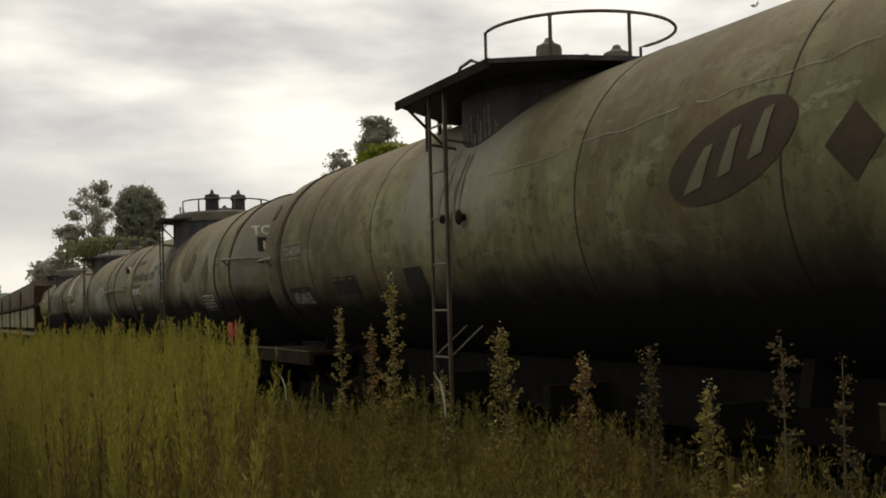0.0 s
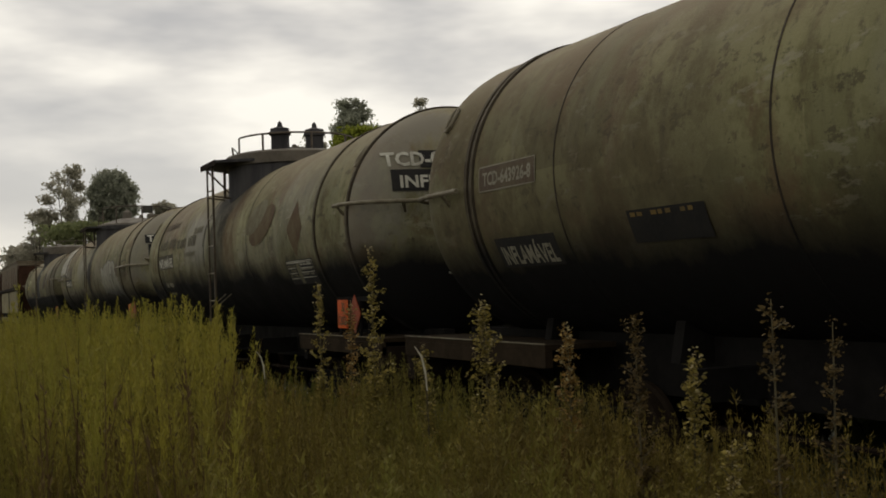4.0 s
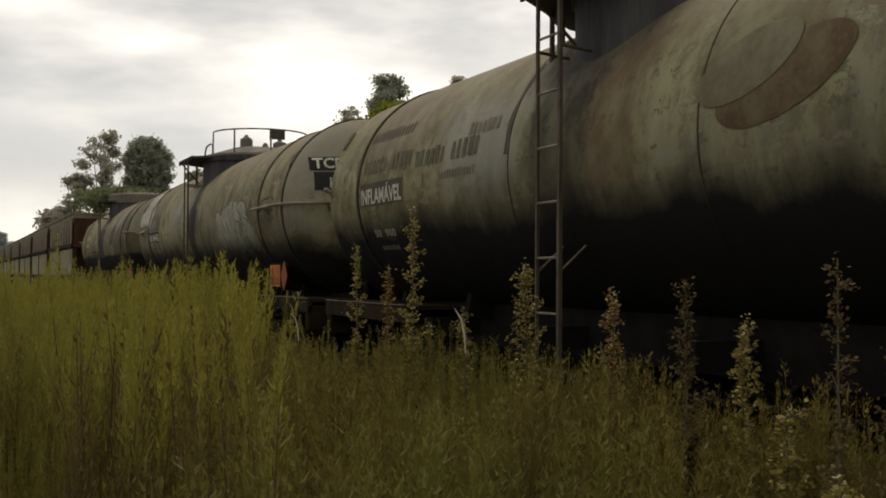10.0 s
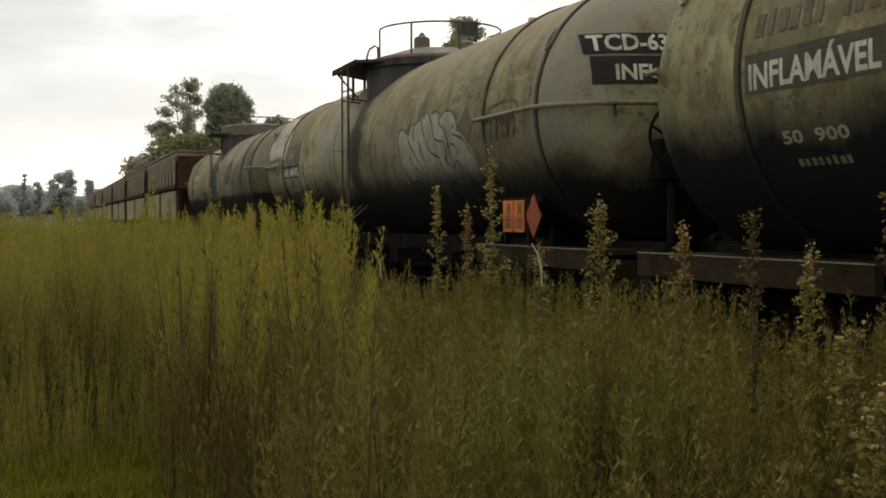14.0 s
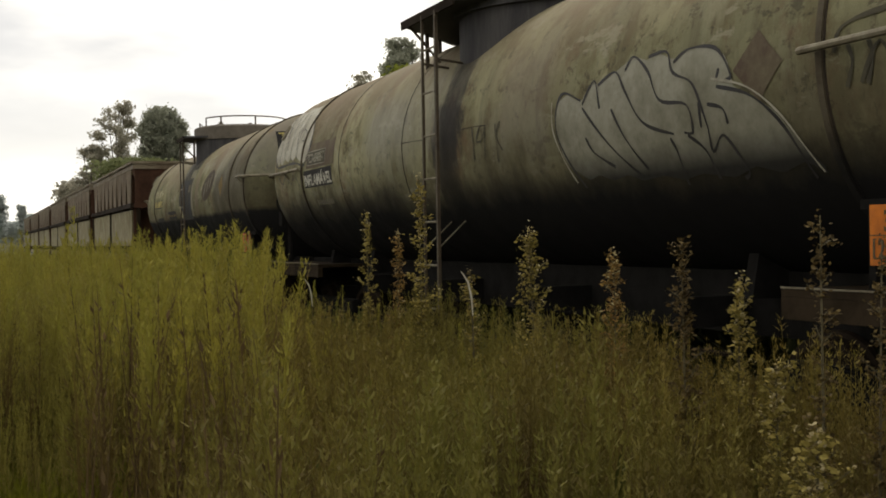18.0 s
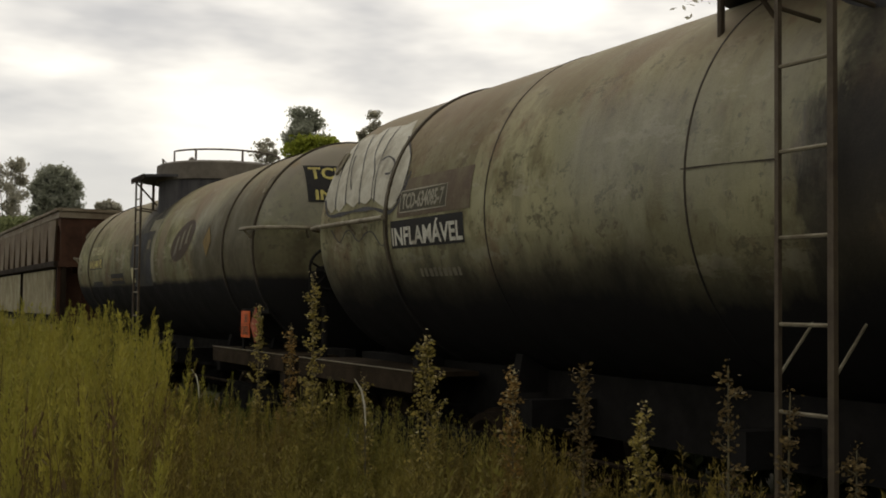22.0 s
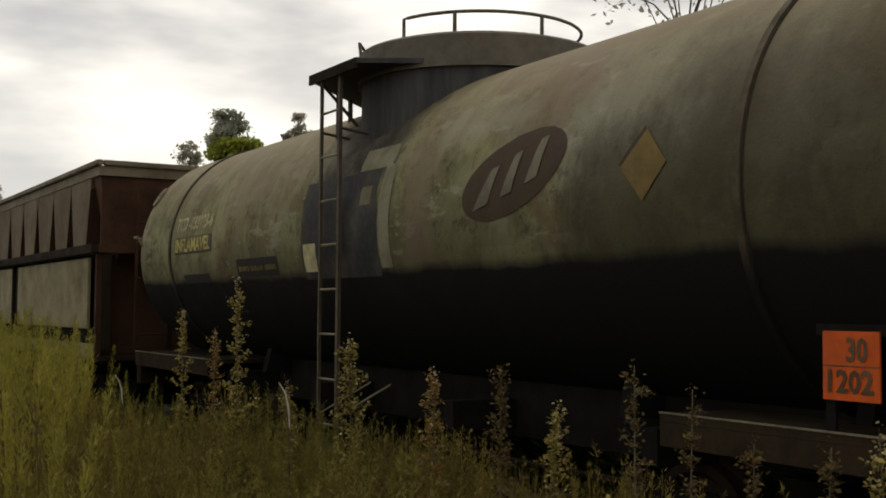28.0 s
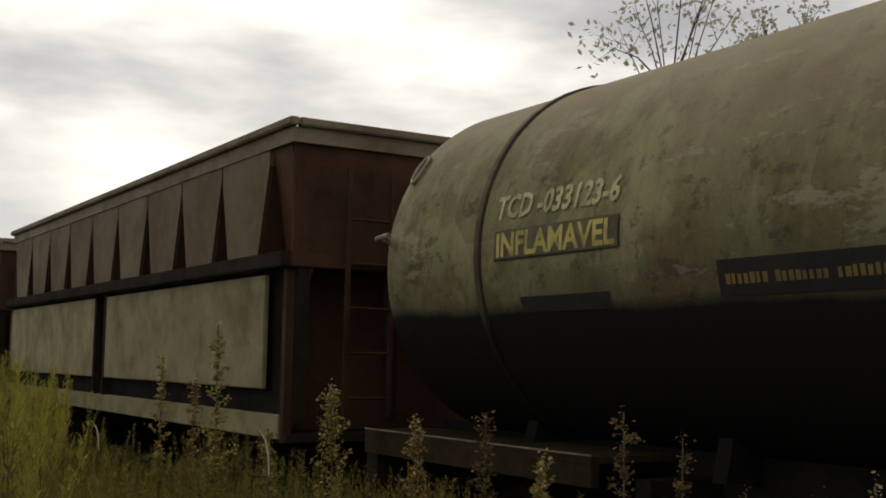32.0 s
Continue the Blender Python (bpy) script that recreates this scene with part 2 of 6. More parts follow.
GREY = (0.255, 0.250, 0.225)
SOOT, PALE, RUST = (0.026, 0.024, 0.022), (0.30, 0.29, 0.25), (0.100, 0.064, 0.036)
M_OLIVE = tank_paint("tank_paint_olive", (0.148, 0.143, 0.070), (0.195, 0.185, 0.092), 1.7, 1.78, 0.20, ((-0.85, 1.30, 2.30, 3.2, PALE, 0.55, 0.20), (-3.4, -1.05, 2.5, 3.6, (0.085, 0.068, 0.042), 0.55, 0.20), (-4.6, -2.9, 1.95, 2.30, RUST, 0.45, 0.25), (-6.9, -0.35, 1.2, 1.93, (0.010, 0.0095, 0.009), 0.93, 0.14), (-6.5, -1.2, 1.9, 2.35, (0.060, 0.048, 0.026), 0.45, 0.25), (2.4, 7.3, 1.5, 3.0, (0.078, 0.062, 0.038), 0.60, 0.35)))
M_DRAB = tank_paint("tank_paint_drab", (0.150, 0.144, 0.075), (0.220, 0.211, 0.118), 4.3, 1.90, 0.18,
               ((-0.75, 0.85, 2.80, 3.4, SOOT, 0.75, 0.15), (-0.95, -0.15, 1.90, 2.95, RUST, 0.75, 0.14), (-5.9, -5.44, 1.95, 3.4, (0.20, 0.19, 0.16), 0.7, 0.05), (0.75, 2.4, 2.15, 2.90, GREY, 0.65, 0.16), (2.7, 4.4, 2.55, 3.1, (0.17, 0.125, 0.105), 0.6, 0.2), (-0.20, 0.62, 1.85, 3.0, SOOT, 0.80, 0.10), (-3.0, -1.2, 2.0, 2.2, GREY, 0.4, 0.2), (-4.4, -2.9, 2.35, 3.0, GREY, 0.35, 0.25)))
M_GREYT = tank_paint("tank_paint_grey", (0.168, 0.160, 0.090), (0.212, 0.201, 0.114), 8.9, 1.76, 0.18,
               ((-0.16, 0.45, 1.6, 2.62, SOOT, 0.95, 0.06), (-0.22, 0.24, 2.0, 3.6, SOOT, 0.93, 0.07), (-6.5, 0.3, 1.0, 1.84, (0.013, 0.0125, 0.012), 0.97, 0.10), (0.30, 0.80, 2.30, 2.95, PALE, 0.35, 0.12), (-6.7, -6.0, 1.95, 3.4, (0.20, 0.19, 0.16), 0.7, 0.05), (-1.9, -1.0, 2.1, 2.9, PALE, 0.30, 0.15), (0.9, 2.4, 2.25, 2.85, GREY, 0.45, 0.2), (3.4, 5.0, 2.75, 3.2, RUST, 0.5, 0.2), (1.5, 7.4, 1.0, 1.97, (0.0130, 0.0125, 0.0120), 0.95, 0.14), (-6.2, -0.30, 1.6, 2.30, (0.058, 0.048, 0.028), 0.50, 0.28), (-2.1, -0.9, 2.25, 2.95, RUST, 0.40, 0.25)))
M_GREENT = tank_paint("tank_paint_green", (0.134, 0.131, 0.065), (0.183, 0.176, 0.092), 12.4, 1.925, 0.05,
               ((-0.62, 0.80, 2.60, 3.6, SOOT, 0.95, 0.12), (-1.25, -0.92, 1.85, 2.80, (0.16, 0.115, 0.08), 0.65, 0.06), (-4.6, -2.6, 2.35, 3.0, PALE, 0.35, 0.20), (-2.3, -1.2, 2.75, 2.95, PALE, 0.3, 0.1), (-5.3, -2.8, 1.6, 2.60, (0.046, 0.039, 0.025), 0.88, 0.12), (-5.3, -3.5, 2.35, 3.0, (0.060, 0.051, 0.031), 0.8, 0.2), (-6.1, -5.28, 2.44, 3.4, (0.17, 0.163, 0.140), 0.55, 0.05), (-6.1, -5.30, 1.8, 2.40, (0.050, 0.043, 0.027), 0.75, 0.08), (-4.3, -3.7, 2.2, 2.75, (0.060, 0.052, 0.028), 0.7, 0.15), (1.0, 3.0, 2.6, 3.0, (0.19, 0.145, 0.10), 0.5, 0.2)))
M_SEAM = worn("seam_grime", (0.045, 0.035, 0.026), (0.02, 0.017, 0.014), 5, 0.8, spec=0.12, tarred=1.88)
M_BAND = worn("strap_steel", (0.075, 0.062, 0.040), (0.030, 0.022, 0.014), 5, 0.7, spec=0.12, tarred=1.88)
M_BLACK = worn("tarred_steel_and_shade", (0.013, 0.012, 0.011), (0.005, 0.005, 0.004), 4, 0.95, spec=0.04)
M_FRAME = worn("rusty_frame_steel", (0.022, 0.0155, 0.010), (0.008, 0.006, 0.005), 3, 0.9, spec=0.06)
M_DECK = worn("weathered_deck", (0.031, 0.022, 0.013), (0.014, 0.010, 0.006), 3, 0.95, amount=0.9, spec=0.05)
M_RAIL = worn("handrail_paint", (0.175, 0.155, 0.105), (0.065, 0.048, 0.030), 7, 0.6)
M_RUSTRAIL = worn("rusty_rail_pipe", (0.10, 0.08, 0.06), (0.04, 0.03, 0.022), 9, 0.7)
M_LADDER = worn("ladder_paint", (0.066, 0.050, 0.030), (0.035, 0.025, 0.017), 6, 0.65)
M_DOME = worn("dome_grime", (0.115, 0.100, 0.078), (0.045, 0.037, 0.03), 2.2, 0.75)
M_DOMEDARK = worn("sooty_dome", (0.028, 0.027, 0.029), (0.115, 0.110, 0.105), 3.0, 0.75, amount=0.42, stretch=(1.6, 1.6, 0.22), spec=0.15)
M_WHITE = worn("old_white_paint", (0.46, 0.45, 0.38), (0.17, 0.15, 0.11), 5, 0.7, amount=0.75)
M_YELLOW = worn("old_yellow_paint", (0.42, 0.36, 0.10), (0.15, 0.12, 0.05), 6, 0.7, amount=0.75)
M_YELLOWP = worn("pale_yellow_paint", (0.40, 0.37, 0.20), (0.15, 0.13, 0.075), 6, 0.7, amount=0.8)
M_PANEL = worn("black_panel_paint", (0.016, 0.0155, 0.015), (0.045, 0.041, 0.034), 5, 0.75, amount=0.4, spec=0.12)
M_OVAL = worn("faded_brown_badge", (0.042, 0.028, 0.018), (0.080, 0.064, 0.040), 4, 0.75, amount=0.5, spec=0.15)
M_BROWN = worn("rust_brown_paint", (0.072, 0.048, 0.030), (0.135, 0.120, 0.075), 4.5, 0.8, amount=0.8)
M_DIAY = worn("faded_yellow_sign", (0.165, 0.112, 0.038), (0.085, 0.068, 0.038), 4, 0.8, amount=0.85, spec=0.12)
M_ORANGE = worn("orange_plate_paint", (0.56, 0.085, 0.006), (0.24, 0.045, 0.014), 5, 0.6, amount=0.6)
M_AMBER = worn("amber_plate_paint", (0.50, 0.140, 0.008), (0.20, 0.060, 0.014), 5, 0.6, amount=0.6)
M_REDOR = worn("red_orange_plate_paint", (0.24, 0.042, 0.010), (0.08, 0.022, 0.012), 5, 0.6, amount=0.6)
M_BLUE = worn("slate_blue_paint", (0.020, 0.021, 0.024), (0.085, 0.080, 0.060), 2.6, 0.75, amount=0.65, spec=0.12)
M_GHOST = worn("ghost_lettering", (0.23, 0.215, 0.16), (0.13, 0.12, 0.09), 6, 0.7)
M_GRAFW = worn("graffiti_fill", (0.225, 0.218, 0.165), (0.125, 0.118, 0.080), 3, 0.65, amount=0.85, tarred=1.90)
M_GRAFB = worn("bright_graffiti_fill", (0.33, 0.315, 0.245), (0.17, 0.155, 0.115), 4, 0.6, amount=0.8)
M_FADED = worn("faded_lettering", (0.095, 0.086, 0.060), (0.165, 0.152, 0.105), 5, 0.8, amount=0.95)
M_PALEBAND = worn("worn_pale_band", (0.185, 0.175, 0.120), (0.115, 0.105, 0.066), 4, 0.8, amount=0.85, spec=0.12)
M_FADEDK = worn("dark_faded_lettering", (0.070, 0.062, 0.042), (0.140, 0.128, 0.085), 5, 0.8, amount=0.9, spec=0.12)
M_GRAFK = worn("graffiti_outline", (0.016, 0.015, 0.015), (0.04, 0.036, 0.03), 6, 0.6)
M_HOP = worn("oxide_red_hopper", (0.088, 0.041, 0.022), (0.038, 0.021, 0.012), 1.6, 0.75)
M_HOPTOP = worn("dusty_rim_paint", (0.155, 0.128, 0.086), (0.080, 0.054, 0.034), 2.5, 0.75)
M_HOPRIB = worn("dusty_brown_panel", (0.128, 0.097, 0.057), (0.072, 0.048, 0.028), 1.8, 0.8, by_piece=0.35)
M_HOPPAN = worn("pale_hopper_door", (0.215, 0.192, 0.104), (0.110, 0.089, 0.046), 2.2, 0.75, amount=0.9, by_piece=0.3)
M_FLANK = worn("bare_flank_paint", (0.135, 0.125, 0.078), (0.085, 0.066, 0.040), 4, 0.75, amount=0.7, spec=0.12)
M_RUSTB = worn("rust_stained_badge", (0.075, 0.046, 0.024), (0.130, 0.110, 0.066), 4.0, 0.8, amount=0.9, spec=0.12)
M_GRIME = worn("grimy_panel_paint", (0.052, 0.047, 0.034), (0.095, 0.086, 0.056), 4, 0.8, amount=0.8, spec=0.12)
M_HOPEND = worn("dark_rust_and_shade_paint", (0.052, 0.025, 0.014), (0.018, 0.010, 0.007), 2.0, 0.85, spec=0.12)
M_STEEL = worn("rail_steel", (0.16, 0.13, 0.11), (0.07, 0.05, 0.04), 10, 0.45, 0.6)
M_SLEEPER = worn("sleeper_wood", (0.075, 0.062, 0.05), (0.035, 0.03, 0.025), 8, 0.9)
M_BALLAST = worn("ballast_stone", (0.034, 0.028, 0.019), (0.014, 0.012, 0.008), 12, 0.9, bump=0.8)
M_BARK = worn("bark", (0.10, 0.085, 0.065), (0.04, 0.033, 0.026), 9, 0.9, bump=0.8)
M_GROUND = worn("field_soil_and_grass", (0.060, 0.060, 0.020), (0.030, 0.026, 0.013), 1.2, 0.95, bump=1.0)


# ---- building helpers ----
class Shape:
    """Collects vertices and faces for one mesh."""

    def __init__(self):
        self.v, self.f = [], []

    def add(self, verts, faces):
        o = len(self.v)
        self.v += [tuple(p) for p in verts]
        self.f += [tuple(i + o for i in f) for f in faces]
        return self

    def box(self, x0, x1, y0, y1, z0, z1):
        p = [(x, y, z) for x in (x0, x1) for y in (y0, y1) for z in (z0, z1)]
        return self.add(p, [(0, 1, 3, 2), (4, 6, 7, 5), (0, 4, 5, 1), (2, 3, 7, 6), (0, 2, 6, 4), (1, 5, 7, 3)])

    def tube(self, path, r, sides=8, closed=False):
        pts = [Vector(p) for p in path]
        n, vs, fs, side = len(pts), [], [], None
        for i, p in enumerate(pts):
            a = pts[i - 1] if (i or closed) else p
            b = pts[(i + 1) % n] if (i < n - 1 or closed) else p
            d = (b - a).normalized()
            if side is None:
                side = d.orthogonal().normalized()
            side = (side - d * side.dot(d)).normalized()
            up = d.cross(side)
            rr = r[i] if isinstance(r, (list, tuple)) else r
            for k in range(sides):
                w = 2 * math.pi * k / sides
                vs.append(p + side * math.cos(w) * rr + up * math.sin(w) * rr)
        for i in range(n if closed else n - 1):
            for k in range(sides):
                j = (i + 1) % n
                fs.append((i * sides + k, i * sides + (k + 1) % sides, j * sides + (k + 1) % sides, j * sides + k))
        if not closed:
            fs += [tuple(range(sides))[::-1], tuple((n - 1) * sides + k for k in range(sides))]
        return self.add(vs, fs)

    def lathe(self, profile, axis="z", at=(0, 0, 0), sides=48):
        """Revolves (radius, along) pairs about an axis."""
        vs, fs, n = [], [], len(profile)
        for r, h in profile:
            for k in range(sides):
                w = 2 * math.pi * k / sides
                a, b = r * math.cos(w), r * math.sin(w)
                q = {"z": (a, b, h), "y": (a, h, b), "x": (h, a, b)}[axis]
                vs.append((q[0] + at[0], q[1] + at[1], q[2] + at[2]))
        for i in range(n - 1):
            for k in range(sides):
                fs.append((i * sides + k, i * sides + (k + 1) % sides, (i + 1) * sides + (k + 1) % sides, (i + 1) * sides + k))
        return self.add(vs, fs)

    def mesh(self, name):
        me = bpy.data.meshes.new(name)
        me.from_pydata(self.v, [], self.f)
        return me


def part(name, shape, material, parent=None, label="", smooth=False, bevel=0.0):
    me = shape.mesh(name) if isinstance(shape, Shape) else shape
    if not me.materials:
        me.materials.append(material)
    if isinstance(shape, Shape):
        bm = bmesh.new()
        bm.from_mesh(me)
        bmesh.ops.recalc_face_normals(bm, faces=bm.faces)
        if bevel:
            bmesh.ops.bevel(bm, geom=[e for e in bm.edges if e.calc_face_angle(0) > 0.6], offset=bevel, segments=2, affect="EDGES")
        bm.to_mesh(me)
        bm.free()
    if smooth:
        for p in me.polygons:
            p.use_smooth = True
        me.set_sharp_from_angle(angle=radians(38))
    ob = new(name, me)
    if parent:
        ob.parent = parent
    if label:
        ob["label"] = label
    return ob


def thing(name, x, y, z, label, category, group=""):
    ob = new(name)
    ob.matrix_basis = pose(x, y, z)
    return tagged(ob, label, category, group)


# ---- tank wagons ----
R, ZC = 1.21, 2.305     # tank radius, and height of its axis over the rail, set anew for each wagon
AXIS = 5.15             # the track's middle


def on_side(y, z, off=0.004):
    """A point of the tank's near flank at that height."""
    k = max(min((z - ZC) / R, 0.999), -0.999)
    a = math.asin(k)
    return (-(R + off) * math.cos(a), y, ZC + (R + off) * math.sin(a))


def on_head(x, z, half, depth, sign, off=0.006):
    q = min((x * x + (z - ZC) ** 2) / (R * R), 0.985)
    y = half + depth * math.sqrt(1 - q)
    k = (R + off) / R
    return (x * k, sign * (y + off), ZC + (z - ZC) * k)


def grid_patch(inside, y0, y1, z0, z1, put, n=18, m=10):
    """A thin painted patch: rows of cells between two edges. inside(v) gives the left and right edge, 0 to 1, at height v."""
    s, vs, fs = Shape(), [], []
    for j in range(m + 1):
        v = j / m
        a, b = inside(v)
        for i in range(n + 1):
            u = a + (b - a) * i / n
            vs.append(put(y0 + (y1 - y0) * u, z0 + (z1 - z0) * v))
    for j in range(m):
        for i in range(n):
            p = j * (n + 1) + i
            fs.append((p, p + 1, p + n + 2, p + n + 1))
    return s.add(vs, fs)


def full(v):
    return 0.0, 1.0


def ragged(seed):
    """A full patch with worn, uneven ends."""
    return lambda v: (0.07 * abs(noise.noise((seed * 7, v * 3.1, 0))), 1.0 - 0.07 * abs(noise.noise((seed * 5, v * 3.7, 4))))


def oval(v):
    h = math.sqrt(max(0.0, 1 - (2 * v - 1) ** 2)) / 2
    return 0.5 - h, 0.5 + h


def diamond(v):
    h = (1 - abs(2 * v - 1)) / 2
    return 0.5 - h, 0.5 + h


def lettering(text, width, height, put, slant=0.0, heavy=0.028):
    """Words in the built-in font, fitted to a width and height and laid on a curved surface by put(u, v)."""
    cu = bpy.data.curves.new("lettering", "FONT")
    cu.body, cu.size, cu.resolution_u, cu.offset = text, 1.0, 2, heavy
    ob = bpy.data.objects.new("lettering", cu)
    scene.collection.objects.link(ob)
    me = bpy.data.meshes.new_from_object(ob.evaluated_get(bpy.context.evaluated_depsgraph_get()))
    bpy.data.objects.remove(ob)
    bpy.data.curves.remove(cu)
    bm = bmesh.new()
    bm.from_mesh(me)
    xs, ys = [v.co.x for v in bm.verts], [v.co.y for v in bm.verts]
    x0, x1, y0, y1 = min(xs), max(xs), min(ys), max(ys)
    for v in bm.verts:
        v.co = ((v.co.x - x0) / (x1 - x0) * width + slant * (v.co.y - y0) / (y1 - y0) * height, (v.co.y - y0) / (y1 - y0) * height, 0)
    for i in range(1, 5):
        g = bm.verts[:] + bm.edges[:] + bm.faces[:]
        bmesh.ops.bisect_plane(bm, geom=g, plane_co=(0, height * i / 5, 0), plane_no=(0, 1, 0))
    for v in bm.verts:
        v.co = put(v.co.x, v.co.y)
    bm.to_mesh(me)
    bm.free()
    return me


def stroke(points, width, put, sub=6):
    """A painted line of some width through (y, z) points, smoothed."""
    pts = []
    n = len(points)
    for i in range(n - 1):
        p0, p1, p2, p3 = (np.array(points[max(0, min(n - 1, k))], float) for k in (i - 1, i, i + 1, i + 2))
        for k in range(sub):
            t = k / sub
            pts.append(0.5 * (2 * p1 + (p2 - p0) * t + (2 * p0 - 5 * p1 + 4 * p2 - p3) * t * t + (3 * p1 - p0 - 3 * p2 + p3) * t ** 3))
    pts.append(np.array(points[-1], float))
    s, vs, fs = Shape(), [], []
    for i, p in enumerate(pts):
        d = pts[min(i + 1, len(pts) - 1)] - pts[max(i - 1, 0)]
        d = d / (np.hypot(*d) + 1e-9)
        w = width * 0.5 * (0.75 + 0.25 * math.sin(i * 0.7))
        for k in (-1, 1):
            vs.append(put(p[0] - d[1] * w * k, p[1] + d[0] * w * k))
    for i in range(len(pts) - 1):
        fs.append((2 * i, 2 * i + 1, 2 * i + 3, 2 * i + 2))
    return s.add(vs, fs)


def side(off=0.004):
    return lambda y, z: on_side(y, z, off)


def side_words(wagon, text, rear, front, z0, z1, material, name="lettering", off=0.0055, slant=0.0, heavy=0.028):
    """Words on the near flank: they read from the rear end (larger y) to the front."""
    me = lettering(text, rear - front, z1 - z0, lambda u, v: on_side(rear - u, z0 + v, off), slant, heavy)
    return tagged(part(name, me, material, wagon), kind="stuff")


def head_words(wagon, text, x0, x1, z0, z1, half, depth, material, off=0.012):
    me = lettering(text, x1 - x0, z1 - z0, lambda u, v: on_head(x0 + u, z0 + v, half, depth, -1, off))
    return tagged(part("head_lettering", me, material, wagon), kind="stuff")


def side_patch(wagon, name, y0, y1, z0, z1, material, shape=full, off=0.004, label="", shear=0.0):
    """A patch of paint on the flank; shear lifts its front end."""
    on, mid = side(off), (y0 + y1) / 2
    return part(name, grid_patch(shape, y0, y1, z0, z1, lambda y, z: on(y, z + shear * (mid - y)), 20, 26 if shape is oval else 10), material, wagon, label, smooth=True)


def hoop(y, w, off, n=72):
    """A flat hoop round the tank."""
    s, vs, fs = Shape(), [], []
    for i in range(n):
        a = 2 * math.pi * i / n
        for r, dy in ((R - 0.01, -w), (R + off, -w), (R + off, w), (R - 0.01, w)):
            vs.append((r * math.cos(a), y + dy, ZC + r * math.sin(a)))
    for i in range(n):
        j = (i + 1) % n
        for k in range(3):
            fs.append((i * 4 + k, j * 4 + k, j * 4 + k + 1, i * 4 + k + 1))
    return s.add(vs, fs)


def wheelset(parent, y):
    ax = part("wheelset", Shape().lathe([(0.0, -0.62), (0.06, -0.62), (0.06, 0.62), (0.0, 0.62)], "x", sides=14), M_FRAME, parent)
    ax.location = (0, y, 0.40)
    for sgn in (-1, 1):
        part("wheel", Shape().lathe([(0.0, sgn * 0.44), (0.10, sgn * 0.44), (0.14, sgn * 0.48), (0.33, sgn * 0.49), (0.36, sgn * 0.46), (0.435, sgn * 0.455), (0.43, sgn * 0.49),
                                     (0.40, sgn * 0.50), (0.395, sgn * 0.585), (0.34, sgn * 0.585), (0.30, sgn * 0.54), (0.15, sgn * 0.54), (0.11, sgn * 0.58), (0.0, sgn * 0.58)], "x", sides=36), M_FRAME, ax, smooth=True)
    return ax


ROLLERS = []


def bogie(wagon, y):
    b = part("bogie", Shape().box(-0.64, 0.64, y - 0.16, y + 0.16, 0.50, 0.80), M_BLACK, wagon)
    prof = [(-0.98, 0.50), (-0.98, 0.66), (0.98, 0.66), (0.98, 0.50), (0.62, 0.46), (0.46, 0.26), (-0.46, 0.26), (-0.62, 0.46)]
    k = len(prof)
    for x in (-0.78, 0.66):
        part("side_frame", Shape().add([(x + d, y + p, z) for d in (0, 0.12) for p, z in prof],
                                       [tuple(range(k)), tuple(range(2 * k - 1, k - 1, -1))] + [(i, (i + 1) % k, k + (i + 1) % k, k + i) for i in range(k)]), M_BLACK, b, "cast bogie side frame", bevel=0.015)
    for d in (-0.82, 0.82):
        for x in (-0.80, 0.80):
            part("axle_box", Shape().box(x - 0.10, x + 0.10, y + d - 0.13, y + d + 0.13, 0.28, 0.52), M_BLACK, b, bevel=0.02)
        ROLLERS.append((wheelset(b, y + d), y + d))
    for x in (-0.72, 0.72):
        for d in (-0.1, 0.1):
            s = Shape().tube([(x + 0.055 * math.cos(k * 0.9), y + d + 0.055 * math.sin(k * 0.9), 0.34 + k * 0.0042) for k in range(40)], 0.013, 5)
            part("spring", s, M_BLACK, b)


def coupler(wagon, y, sign):
    s = Shape().box(-0.09, 0.09, min(y, y + sign * 0.42), max(y, y + sign * 0.42), 0.62, 0.80)
    s.box(-0.16, 0.16, min(y + sign * 0.36, y + sign * 0.60), max(y + sign * 0.36, y + sign * 0.60), 0.58, 0.84)
    part("coupler", s, M_FRAME, wagon, bevel=0.02)
    h = Shape().tube([(0.28, y, 0.78), (0.30, y + sign * 0.2, 0.55), (0.22, y + sign * 0.42, 0.42), (0.1, y + sign * 0.58, 0.52)], 0.025, 7)
    part("brake_hose", h, M_BLACK, wagon, smooth=True)


